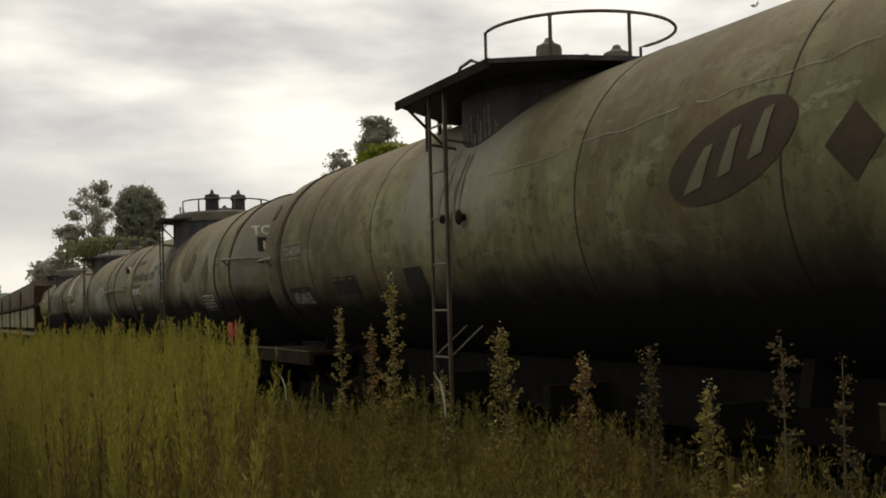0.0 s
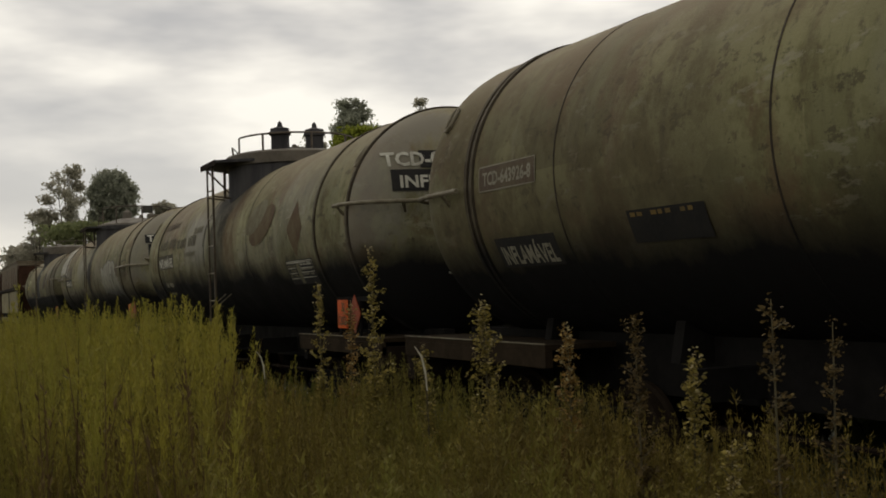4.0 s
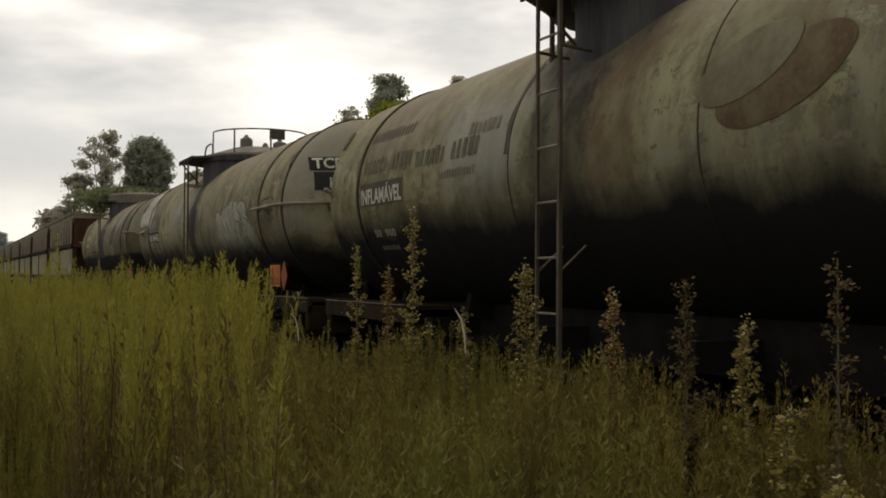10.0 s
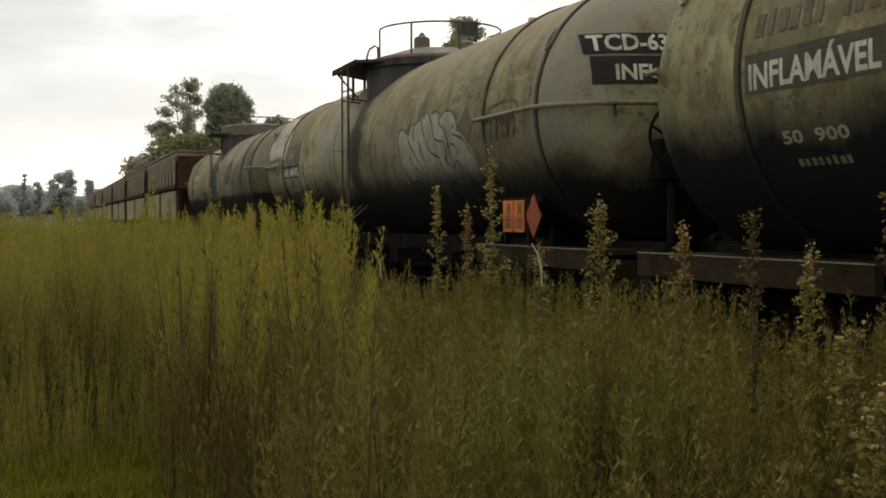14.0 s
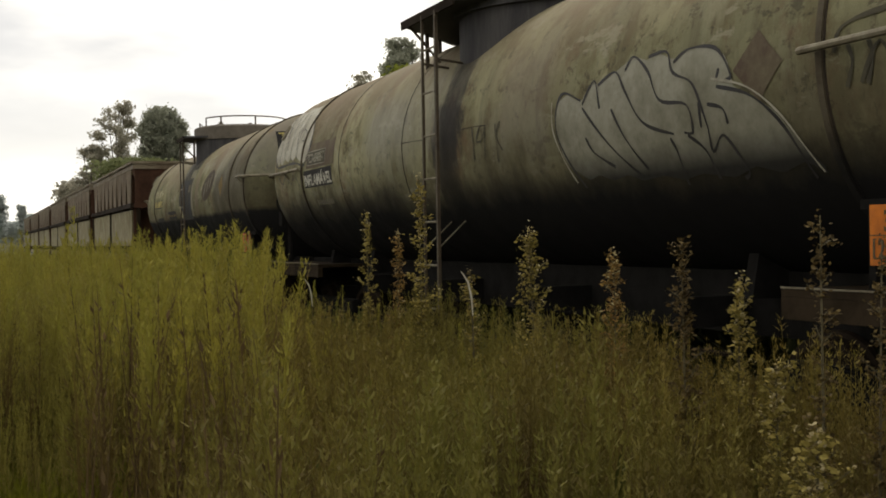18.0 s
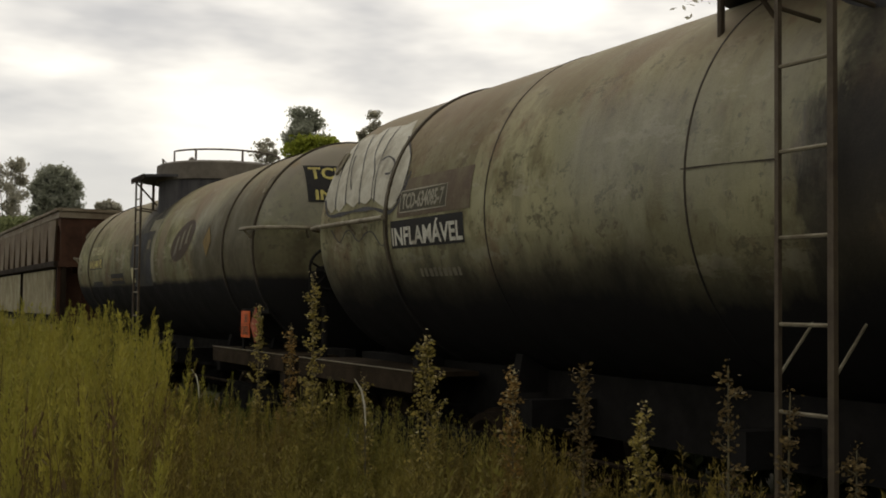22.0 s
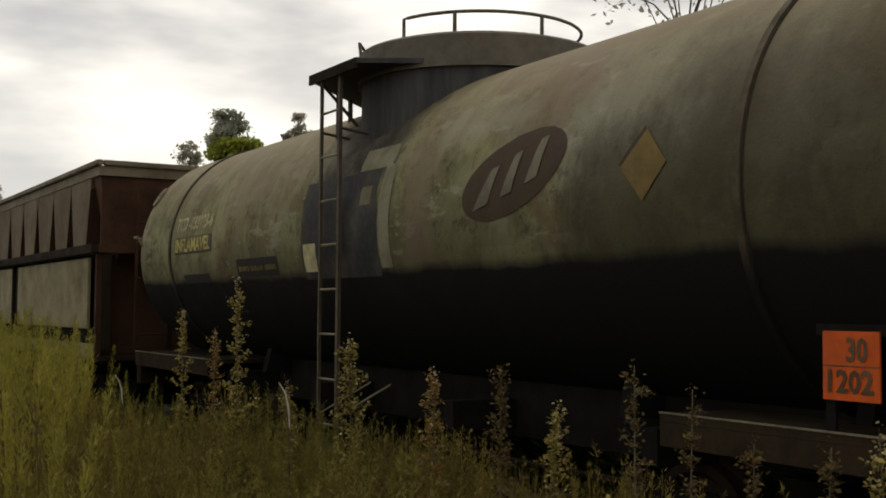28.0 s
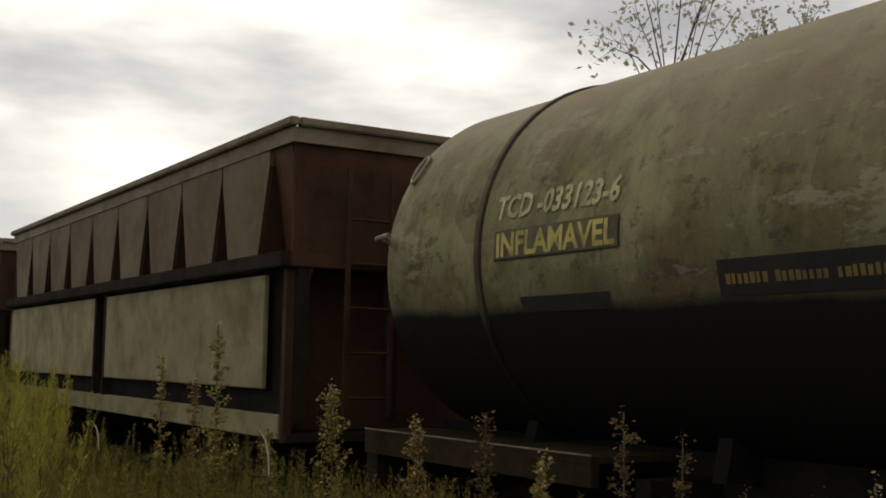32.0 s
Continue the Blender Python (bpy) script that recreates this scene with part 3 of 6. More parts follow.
def tank_wagon(yc, paint, half, depth, seams, hoops, reach, ladder_y, ladder_x, ladder_low, rungs, plat, dome, label, rail_in=0.72, rail_rear=0.72, rail_z=(2.42, 2.35), stay=(1.19, 0.0)):
    """One tank wagon on two bogies; x across, y along with its rear at larger y, z over the rail."""
    w = thing("tank_wagon", AXIS, yc, 0, label, "tank wagon", "tank wagons of the train")
    hf, hr = half
    prof = [(R * math.sin(math.pi / 2 * k / 12), -hf - depth * math.cos(math.pi / 2 * k / 12)) for k in range(13)]
    n = 22
    prof += [(R, -hf + (hf + hr) * k / n) for k in range(1, n)]
    prof += [(R * math.cos(math.pi / 2 * k / 12), hr + depth * math.sin(math.pi / 2 * k / 12)) for k in range(13)]
    prof[0], prof[-1] = (0.001, prof[0][1]), (0.001, prof[-1][1])
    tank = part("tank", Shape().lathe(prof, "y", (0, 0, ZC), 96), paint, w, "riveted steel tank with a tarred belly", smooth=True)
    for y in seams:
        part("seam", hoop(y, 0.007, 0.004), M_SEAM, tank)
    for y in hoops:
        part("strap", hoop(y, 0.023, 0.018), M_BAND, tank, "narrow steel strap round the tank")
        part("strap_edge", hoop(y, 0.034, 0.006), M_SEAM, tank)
    # underframe
    rf, rr = reach
    for x in (-0.42, 0.30):
        part("centre_sill", Shape().box(x, x + 0.12, -rf, rr, 0.74, 1.165), M_BLACK, w)
    for y in (-rf, rr - 0.16):
        part("end_sill", Shape().box(-1.08, 1.08, y, y + 0.16, 0.72, 1.02), M_FRAME, w)
    for y in (-3.2, -1.1, 1.1, 3.2):
        part("cross_bearer", Shape().box(-0.95, 0.95, y - 0.06, y + 0.06, 0.80, 1.00), M_BLACK, w)
    for sgn in (-1, 1):
        half, ends = (hf, rf) if sgn < 0 else (hr, rr)
        a, b = sorted((sgn * (ends - 2.6), sgn * ends))
        for x in (-1.10, 0.50):
            d = part("end_deck", Shape().box(x, x + 0.60, a, b, 1.065, 1.105), M_DECK, w, "weathered walkway plate over the bogie")
            # thin pale strip paints in the light caught along the plate's top edge
            part("deck_lit_edge", Shape().box(x - 0.006, x + 0.006, a, b, 1.107, 1.116) if x < 0 else Shape().box(x + 0.594, x + 0.606, a, b, 1.107, 1.116), M_RAIL, d, "pale strip painted as the lit edge of the walkway")
            part("side_sill", Shape().box(x + (0 if x < 0 else 0.54), x + (0.06 if x < 0 else 0.60), a, b, 0.94, 1.063), M_DECK, d)
        for y in (half - 0.9, half - 2.6):
            c = Shape()
            pts = [(-0.70, 1.0), (0.70, 1.0)] + [(R * 1.004 * math.cos(q), ZC + R * 1.004 * math.sin(q)) for q in np.linspace(math.radians(-58), math.radians(-122), 12)]
            vs = [(p[0], sgn * y + d, p[1]) for d in (-0.05, 0.05) for p in pts]
            k = len(pts)
            c.add(vs, [tuple(range(k)), tuple(range(2 * k - 1, k - 1, -1))] + [(i, (i + 1) % k, k + (i + 1) % k, k + i) for i in range(k)])
            part("saddle", c, M_BLACK, w)
        bogie(w, sgn * (ends - 2.05))
        coupler(w, sgn * ends, sgn)
        # end handrail, round the head on brackets
        zr, xr = rail_z[0 if sgn < 0 else 1], -R - 0.075
        ye = half + depth + 0.10
        y0 = half - (rail_in if sgn < 0 else rail_rear)
        path = [(xr, sgn * y0, zr)] + [(xr, sgn * (y0 + (half - y0 + 0.0) * q), zr) for q in (0.5, 1.0)]
        path += [(xr + 1.28 * (1 - math.cos(q)), sgn * (half + (ye - half) * math.sin(q)), zr) for q in np.linspace(0.25, math.pi / 2, 7)]
        path += [(-p[0], p[1], p[2]) for p in path[-2::-1]]
        part("handrail", Shape().tube(path, 0.021, 8), M_RAIL, w, "bent pipe handrail round the tank end", smooth=True)
        for q in (1, 6, 9, 12, len(path) - 2):
            p = path[q]
            h = on_head(p[0] * 0.93, zr - 0.1, half, depth, sgn, -0.01) if abs(p[1]) > half + 0.02 else (math.copysign(R - 0.01, p[0]), p[1], zr - 0.1)
            part("handrail_bracket", Shape().tube([p, h], 0.016, 6), M_RAIL, w)
        # lifting eye on the shoulder of the head
        e = [on_side(sgn * (half - 0.04) + 0.045 * math.cos(q), 2.94 + 0.10 * math.sin(q), 0.02) for q in np.linspace(0, 2 * math.pi, 16)[:-1]]
        part("lifting_eye", Shape().tube(e, 0.014, 6, True), M_RAIL, w, smooth=True)
    # ladder on the near side, and the same on the far side
    for sx in (-1, 1):
        lx, hw = sx * ladder_x, 0.165
        xa, xb = sorted((lx - sx * 0.016, lx + sx * 0.012))
        lad = part("ladder", Shape().box(lx - 0.012, lx + 0.012, ladder_y + hw - 0.012, ladder_y + hw + 0.012, ladder_low, 3.50), M_LADDER, w, "narrow rusty steel ladder up to the dome")
        part("ladder_post", Shape().box(xa, xb, ladder_y - hw - 0.020, ladder_y - hw + 0.016, ladder_low, 3.49), M_LADDER, lad)
        z = rungs[0]
        while z < 3.45:
            part("rung", Shape().tube([(lx, ladder_y - hw, z), (lx, ladder_y + hw, z)], 0.010, 6), M_RAIL, lad)
            z += rungs[1]
        for dy in (-hw, hw):
            part("ladder_stay", Shape().tube([(lx, ladder_y + dy, 3.05), (sx * 1.0, ladder_y + dy, 3.02)], 0.012, 6), M_LADDER, lad)
            part("ladder_stay", Shape().tube([(lx, ladder_y + dy, stay[0]), (sx * 0.94, ladder_y + dy + stay[1], stay[0] + 0.26)], 0.008, 6), M_RAIL, lad)
    dome(w, plat)
    for y in (-2.0, 2.0):
        part("brake_rod", Shape().tube([(-0.62, y - 1.4, 0.62), (-0.62, y + 1.4, 0.60)], 0.02, 6), M_FRAME, w)
    part("air_tank", Shape().lathe([(0.001, -0.55), (0.14, -0.53), (0.2, -0.45), (0.2, 0.45), (0.14, 0.53), (0.001, 0.55)], "y", (0.15, 0.4, 0.55), 20), M_BLACK, w, smooth=True)
    part("outlet_valve", Shape().lathe([(0.001, 0.70), (0.12, 0.70), (0.12, 0.78), (0.07, 0.82), (0.07, 1.0), (0.16, 1.02), (0.16, 1.1)], "z", (0, -0.4, 0), 18), M_BLACK, w, smooth=True)
    return w


def platform(w, y0, y1, xo):
    """The walkway plate round the dome: a straight outer edge over the ladder, cut off aslant behind, on short posts."""
    for sx in (-1, 1):
        pts = [(xo, y1), (xo, y0), (0.80, y0 - 0.30), (0.02, y0 - 0.45), (0.02, y1 + 0.98), (xo - 0.90, y1 + 0.86)]
        k = len(pts)
        s = Shape().add([(sx * x, y, z) for z in (3.492, 3.53) for x, y in pts],
                        [tuple(range(k)), tuple(range(2 * k - 1, k - 1, -1))] + [(i, (i + 1) % k, k + (i + 1) % k, k + i) for i in range(k)])
        p = part("platform", s, M_DOMEDARK, w, "sooty steel walkway plate round the dome")
        part("edge_angle", Shape().box(min(sx * (xo - 0.012), sx * (xo + 0.006)), max(sx * (xo - 0.012), sx * (xo + 0.006)), y0, y1, 3.455, 3.535), M_FRAME, p)
        for x, y in ((0.62, y1 + 0.60), (0.88, y1 + 0.30)):
            part("platform_post", Shape().tube([(sx * x, y, 3.492), (sx * x, y, ZC + math.sqrt(R * R - x * x) - 0.02)], 0.022, 7), M_LADDER, p)
        part("platform_stay", Shape().tube([(sx * (xo - 0.03), y1 - 0.12, 3.49), (sx * 0.93, y1 - 0.17, 3.13)], 0.014, 6), M_LADDER, p)


def ring(w, r, z0, z1, gap, posts, at=(0, 0), loop=True):
    """Pipe guard ring on posts round the dome, open at the ladder."""
    a0, a1 = gap
    path = [(at[0] + r * math.cos(q), at[1] + r * math.sin(q), z1) for q in np.linspace(a0, a1, 44)]
    path = [(path[0][0], path[0][1], z0)] + path + [(path[-1][0], path[-1][1], z0)]
    g = part("guard_ring", Shape().tube(path, 0.014, 7), M_RUSTRAIL, w, "thin pipe guard ring", smooth=True)
    for q in posts:
        part("post", Shape().tube([(at[0] + r * math.cos(q), at[1] + r * math.sin(q), z0), (at[0] + r * math.cos(q), at[1] + r * math.sin(q), z1)], 0.016, 6), M_RUSTRAIL, g)
    if loop:
        for sx in (-1, 1):
            y, x = 0.62, sx * 0.86
            lp = [(x, y, 3.52), (x, y, 3.70), (x - 0.02 * sx, y - 0.05, 3.80), (x - 0.06 * sx, y - 0.20, 3.84), (x - 0.08 * sx, y - 0.30, 3.80), (x - 0.08 * sx, y - 0.30, 3.52)]
            part("grab_loop", Shape().tube(lp, 0.016, 7), M_RUSTRAIL, w, smooth=True)


def hatch(w, x, y, z, r, h, style="lid"):
    prof = [(0.001, z), (r * 1.08, z), (r * 1.08, z + 0.03), (r, z + 0.04), (r, z + h - 0.03), (r * 0.93, z + h), (0.05, z + h + 0.03), (0.03, z + h + 0.07), (0.001, z + h + 0.08)]
    if style == "valve":
        prof = [(0.001, z), (r * 0.95, z), (r * 0.92, z + h * 0.66), (r * 1.12, z + h * 0.70), (r * 1.12, z + h * 0.84), (r * 1.0, z + h * 0.88), (r * 0.98, z + h), (0.3 * r, z + h + 0.03), (0.2 * r, z + h + 0.09), (0.001, z + h + 0.12)]
    return part("relief_valve" if style == "valve" else "hatch", Shape().lathe(prof, "z", (x, y, 0), 24), M_DOME if style == "lid" else M_DOMEDARK, w, smooth=True)


def drum(w, r, z1, cap):
    """The dome: a drum let into the tank, with a flat or coned lid."""
    d = part("dome", Shape().lathe([(r, 2.75), (r, 3.50)], "z", sides=64), M_DOMEDARK, w, "sooty black dome on the tank", smooth=True)
    if cap == "drum":
        part("collar", Shape().lathe([(r - 0.02, 3.46), (r + 0.035, 3.46), (r + 0.035, z1 - 0.02), (r + 0.01, z1), (r - 0.06, z1 + 0.02), (0.45, z1 + 0.07), (0.001, z1 + 0.08)], "z", sides=64), M_DOME, d, "grimy brown dome collar and lid", smooth=True)
    else:
        part("skirt", Shape().lathe([(r - 0.02, 3.44), (r + 0.05, 3.44), (r + 0.06, 3.53), (r - 0.1, 3.55)], "z", sides=64), M_DOMEDARK, d, smooth=True)
        part("collar", Shape().lathe([(r - 0.02, 3.545), (r - 0.04, 3.58), (0.45, z1 + 0.02), (0.001, z1 + 0.04)], "z", sides=64), M_DOME, d, "grimy coned dome lid", smooth=True)
    return d


def dome_low(w, plat, shift=-0.13):
    drum(w, 1.00, 3.72, "cone")
    platform(w, *plat)
    ring(w, 0.85, 3.54, 4.00, (math.radians(-192), math.radians(17)), [math.radians(q) for q in (-136, -91)], (0, shift))
    hatch(w, -0.22, 0.02, 3.68, 0.115, 0.24)
    hatch(w, 0.12, -0.05, 3.72, 0.07, 0.06)
    hatch(w, 0.36, -0.18, 3.66, 0.125, 0.19)


def dome_drum(w, plat):
    drum(w, 0.98, 3.72, "drum")
    platform(w, *plat)
    ring(w, 0.84, 3.65, 3.91, (math.radians(-168), math.radians(-22)), [math.radians(q) for q in (-136, -88)], loop=False)
    part("post", Shape().tube([(-0.78, 0.62, 3.66), (-0.80, 0.64, 3.88), (-0.70, 0.68, 3.80)], 0.016, 6), M_RUSTRAIL, w)
    hatch(w, -0.42, 0.34, 3.70, 0.14, 0.13)
    hatch(w, 0.10, -0.05, 3.74, 0.09, 0.04)


def dome_valves(w, plat):
    drum(w, 1.00, 3.63, "drum")
    platform(w, *plat)
    ring(w, 0.86, 3.63, 3.89, (math.radians(-180), math.radians(-5)), [math.radians(q) for q in (-140, -92, -50)], loop=False)
    part("post", Shape().tube([(-0.78, 0.62, 3.60), (-0.80, 0.64, 3.84), (-0.70, 0.68, 3.76)], 0.016, 6), M_RUSTRAIL, w)
    hatch(w, -0.38, -0.48, 3.68, 0.14, 0.30, "valve")
    hatch(w, 0.14, -0.48, 3.68, 0.14, 0.30, "valve")
    hatch(w, -0.05, -0.1, 3.68, 0.32, 0.06)


def placards(w, y, z, gap, extra=0, hw=0.15, paint=None):
    """Orange hazard plate and a red-orange diamond on a bracket over the front deck."""
    x = -1.07
    part("placard_bracket", Shape().box(x + 0.012, x + 0.03, y - gap - 0.42, y + 0.20, z + 0.28, z + 0.33).box(x + 0.015, x + 0.035, y - gap - 0.12, y - gap - 0.06, 1.0, z + 0.30)
         .box(x + 0.015, x + 0.035, y + 0.10, y + 0.15, 1.0, z + 0.30), M_BLACK, w)
    for k in range(1 + extra):
        yy = y - k * (2 * hw + 0.03)
        p = part("hazard_plate", Shape().box(x - 0.004, x + 0.006, yy - hw, yy + hw, z, z + 0.30), paint or M_ORANGE, w, "orange hazard number plate")
        for word, a, b, c, d in (("30", 0.02, hw * 0.6, 0.165, 0.275), ("1202", hw * 0.8, hw * 0.8, 0.03, 0.135)):
            me = lettering(word, a + b, d - c, lambda u, v, a=a, c=c, yy=yy: (x - 0.0085, yy + a - u, z + c + v))
            tagged(part("number", me, M_RUSTB, p), kind="stuff")
        part("plate_rim", Shape().box(x - 0.006, x - 0.002, yy - hw, yy + hw, z + 0.146, z + 0.152), M_RUSTB, p)
    yy = y - gap - extra * (2 * hw + 0.03)
    s = Shape()
    pts = [(yy, z - 0.05), (yy - 0.175, z + 0.15), (yy, z + 0.35), (yy + 0.175, z + 0.15)]
    s.add([(x + d, a, b) for d in (-0.004, 0.006) for a, b in pts], [(0, 1, 2, 3), (7, 6, 5, 4)] + [(i, (i + 1) % 4, 4 + (i + 1) % 4, 4 + i) for i in range(4)])
    part("hazard_diamond", s, M_REDOR, w, "red-orange hazard diamond")


def badge(w, y0, y1, z0, z1, bars):
    """Oval badge with three slanting pale strokes and a bar under them."""
    b = side_patch(w, "oval_badge", y0, y1, z0, z1, M_OVAL, oval, 0.005, "faded dark brown oval badge", 0.21)
    dy, dz = y1 - y0, z1 - z0
    f = lambda u, v: (y1 - u * dy, z0 + v * dz + 0.21 * (u - 0.5) * dy)
    for quad in (((0.13, 0.27), (0.29, 0.27), (0.385, 0.70), (0.31, 0.70)), ((0.42, 0.27), (0.53, 0.27), (0.60, 0.74), (0.53, 0.74)), ((0.66, 0.29), (0.77, 0.30), (0.83, 0.77), (0.76, 0.77))):
        lo, hi = [f(*q) for q in quad[:2]], [f(*q) for q in quad[2:]]
        s = grid_patch(full, 0, 1, 0, 1, lambda u, v: side(0.010)(*[(1 - v) * ((1 - u) * lo[0][i] + u * lo[1][i]) + v * ((1 - u) * hi[1][i] + u * hi[0][i]) for i in (0, 1)]), 4, 8)
        part("badge_bar", s, bars, b)


def hand_wheel(w, x, y, z, r):
    s = Shape().tube([(x + r * math.cos(q), y, z + r * math.sin(q)) for q in np.linspace(0, 2 * math.pi, 28)[:-1]], 0.015, 8, True)
    for k in range(5):
        q = 2 * math.pi * k / 5 + 0.3
        s.tube([(x, y + 0.03, z), (x + r * 0.5 * math.cos(q + 0.15), y + 0.02, z + r * 0.5 * math.sin(q + 0.15)), (x + r * math.cos(q), y, z + r * math.sin(q))], 0.012, 6)
    s.lathe([(0.001, y - 0.05), (0.05, y - 0.05), (0.05, y + 0.05), (0.03, y + 0.30), (0.001, y + 0.30)], "y", (x, 0, z), 14)
    part("brake_wheel", s, M_BLACK, w, "black spoked hand brake wheel", smooth=True)
    part("brake_stand", Shape().tube([(x + 0.02, y + 0.14, z - 0.05), (x + 0.02, y + 0.14, 1.05)], 0.035, 8).box(x - 0.12, x + 0.16, y + 0.08, y + 0.26, z - 0.35, z - 0.02), M_BLACK, w)


def scribble(w, rows, width, material, name="painted_line", off=0.007, parent=None):
    for pts in rows:
        part(name, stroke(pts, width, side(off)), material, parent or w)


def unreadable(w, y_rear, y_front, z0, z1, material, count, seed, name="worn_lettering", off=0.0045):
    """A line of lettering worn past reading: plain bars of its size."""
    rnd = random.Random(seed)
    step = (y_rear - y_front) / count
    s = Shape()
    for k in range(count):
        if rnd.random() < 0.14:
            continue
        a = y_rear - k * step
        p = grid_patch(full, a - step * rnd.uniform(0.55, 0.8), a, z0, z1 - rnd.uniform(0, 0.2) * (z1 - z0), side(off), 2, 3)
        s.add(p.v, p.f)
    tagged(part(name, s, material, w), kind="stuff")


# first wagon
w1 = tank_wagon(8.77, M_OLIVE, (6.30, 6.30), 0.80, (-4.2, -2.07, 2.1, 4.3), (5.58, 5.67), (7.3, 7.3), 0.20, 1.25, 0.76, (0.79, 0.40), (-1.0, 1.0, 1.32), dome_low,
                "dirty olive tank wagon with oval badge and tarred belly", 0.72, 0.59, (2.42, 2.30))
badge(w1, -4.32, -3.20, 2.19, 2.68, M_FLANK)
side_patch(w1, "hazard_mark", -4.93, -4.53, 2.17, 2.56, M_OVAL, diamond, 0.005, "worn dark brown diamond mark")
side_patch(w1, "number_panel", 4.56, 5.44, 2.265, 2.45, M_BROWN, full, 0.004)
scribble(w1, [[(5.44, 2.265), (4.56, 2.265)], [(5.44, 2.45), (4.56, 2.45)], [(5.44, 2.265), (5.44, 2.45)], [(4.56, 2.265), (4.56, 2.45)]], 0.010, M_GHOST, "panel_border")
side_words(w1, "TCD-643926-8", 5.38, 4.62, 2.30, 2.41, M_GHOST)
side_patch(w1, "warning_panel", 4.45, 5.36, 1.68, 1.90, M_PANEL, full, 0.004)
side_words(w1, "INFLAMÁVEL", 5.30, 4.50, 1.70, 1.87, M_GHOST)
side_patch(w1, "label_holder", 0.84, 1.28, 1.76, 2.00, M_PANEL, full, 0.012, "black label holder on the tank flank")
side_patch(w1, "label_holder", 2.72, 3.50, 1.78, 1.98, M_PANEL, full, 0.008)
unreadable(w1, 3.46, 2.80, 1.94, 1.97, M_DIAY, 9, 5, off=0.012)
rnd = random.Random(4)
for a, b in ((0.6, -0.5), (-0.62, -2.0), (-2.08, -3.3), (-3.36, -4.9)):
    scribble(w1, [[(y, 2.60 + 0.045 * (0.6 - y) + rnd.uniform(-0.018, 0.018)) for y in np.arange(a, b, -0.16)]], 0.008, M_GHOST, "chalk_line")
for y, z, r in ((-0.24, 2.36, 0.062), (0.10, 2.37, 0.040)):
    part("sample_valve", Shape().lathe([(0.001, -1.285), (r * 0.5, -1.285), (r, -1.27), (r, -1.255), (0.028, -1.25), (0.028, -1.19), (0.001, -1.19)], "x", (0, y, z), 18), M_FRAME, w1, smooth=True)
rnd = random.Random(3)
for k in range(9):  # bleached runs down the drum and on down the tank beside the ladder
    q = 0.14 - 0.06 * k + rnd.uniform(-0.02, 0.02)
    low = ZC + math.sqrt(R * R - math.cos(q) ** 2)
    runs = [(q + rnd.uniform(-0.01, 0.01), z) for z in np.linspace(low + rnd.uniform(0.10, 0.30), low + 0.01, 5)]
    part("drip_streak", stroke(runs, rnd.uniform(0.012, 0.05), lambda u, z: (-1.004 * math.cos(u), 1.004 * math.sin(u), z)), M_FADED, w1)
for k in range(4):
    y, top = 0.32 - 0.16 * k + rnd.uniform(-0.04, 0.04), rnd.uniform(2.85, 3.0)
    part("drip_streak", stroke([(y + rnd.uniform(-0.02, 0.02), top - d) for d in (0, 0.15, 0.3, rnd.uniform(0.36, 0.60))], rnd.uniform(0.02, 0.05), side(0.0045)), M_FLANK, w1)

# second wagon
ZC = 2.27
w2 = tank_wagon(22.74, M_DRAB, (5.50, 5.50), 0.52, (0.95, -1.55), (-5.50, -4.44, 4.58), (6.05, 6.05), 0.19, 1.26, 0.66, (0.735, 0.40), (-0.35, 0.54, 1.31), dome_valves,
                "drab tank wagon with rust marks and twin dome valves", 0.19, 0.08, (2.45, 2.38), (1.43, 0.05))
side_patch(w2, "hazard_mark", -4.01, -3.41, 2.00, 2.66, M_RUSTB, diamond, 0.005, "rust brown diamond mark")
side_patch(w2, "worn_oval_badge", -2.80, -1.72, 2.25, 2.68, M_RUSTB, oval, 0.005, "rust brown remains of an oval badge", 0.22)
side_patch(w2, "worn_badge_middle", -2.38, -1.52, 2.39, 2.78, M_FLANK, oval, 0.008, "", 0.22)
side_patch(w2, "data_table", -4.21, -3.21, 1.69, 1.97, M_PANEL, full, 0.004, "worn data table with white ruled rows")
scribble(w2, [[(-3.23, z), (-4.19, z)] for z in (1.955, 1.94)] + [[(-3.24, z), (-3.56, z)] for z in (1.88, 1.82, 1.76)] + [[(-3.70, z), (-4.18, z)] for z in (1.875, 1.825, 1.765)], 0.010, M_WHITE, "table_line")
scribble(w2, [[(y, 1.95), (y, z)] for y, z in ((-3.25, 1.72), (-3.38, 1.74), (-3.48, 1.80), (-3.57, 1.72), (-3.70, 1.76), (-4.18, 1.80))], 0.009, M_GHOST, "table_line")
side_patch(w2, "bare_strip", -3.69, -3.58, 1.70, 1.93, M_FLANK, ragged(3), 0.006)
for k, zz in enumerate((1.893, 1.84, 1.78)):
    unreadable(w2, -3.27, -3.55, zz, zz + 0.026, M_FLANK, 4, k, off=0.008)
    unreadable(w2, -3.74, -4.15, zz + 0.012, zz + 0.034, M_WHITE if k == 0 else M_GHOST, 7, k + 9, off=0.008)
side_patch(w2, "warning_panel", 3.24, 4.50, 2.12, 2.36, M_GRIME, full, 0.004)
side_words(w2, "INFLAMÁVEL", 4.46, 3.28, 2.14, 2.34, M_WHITE)
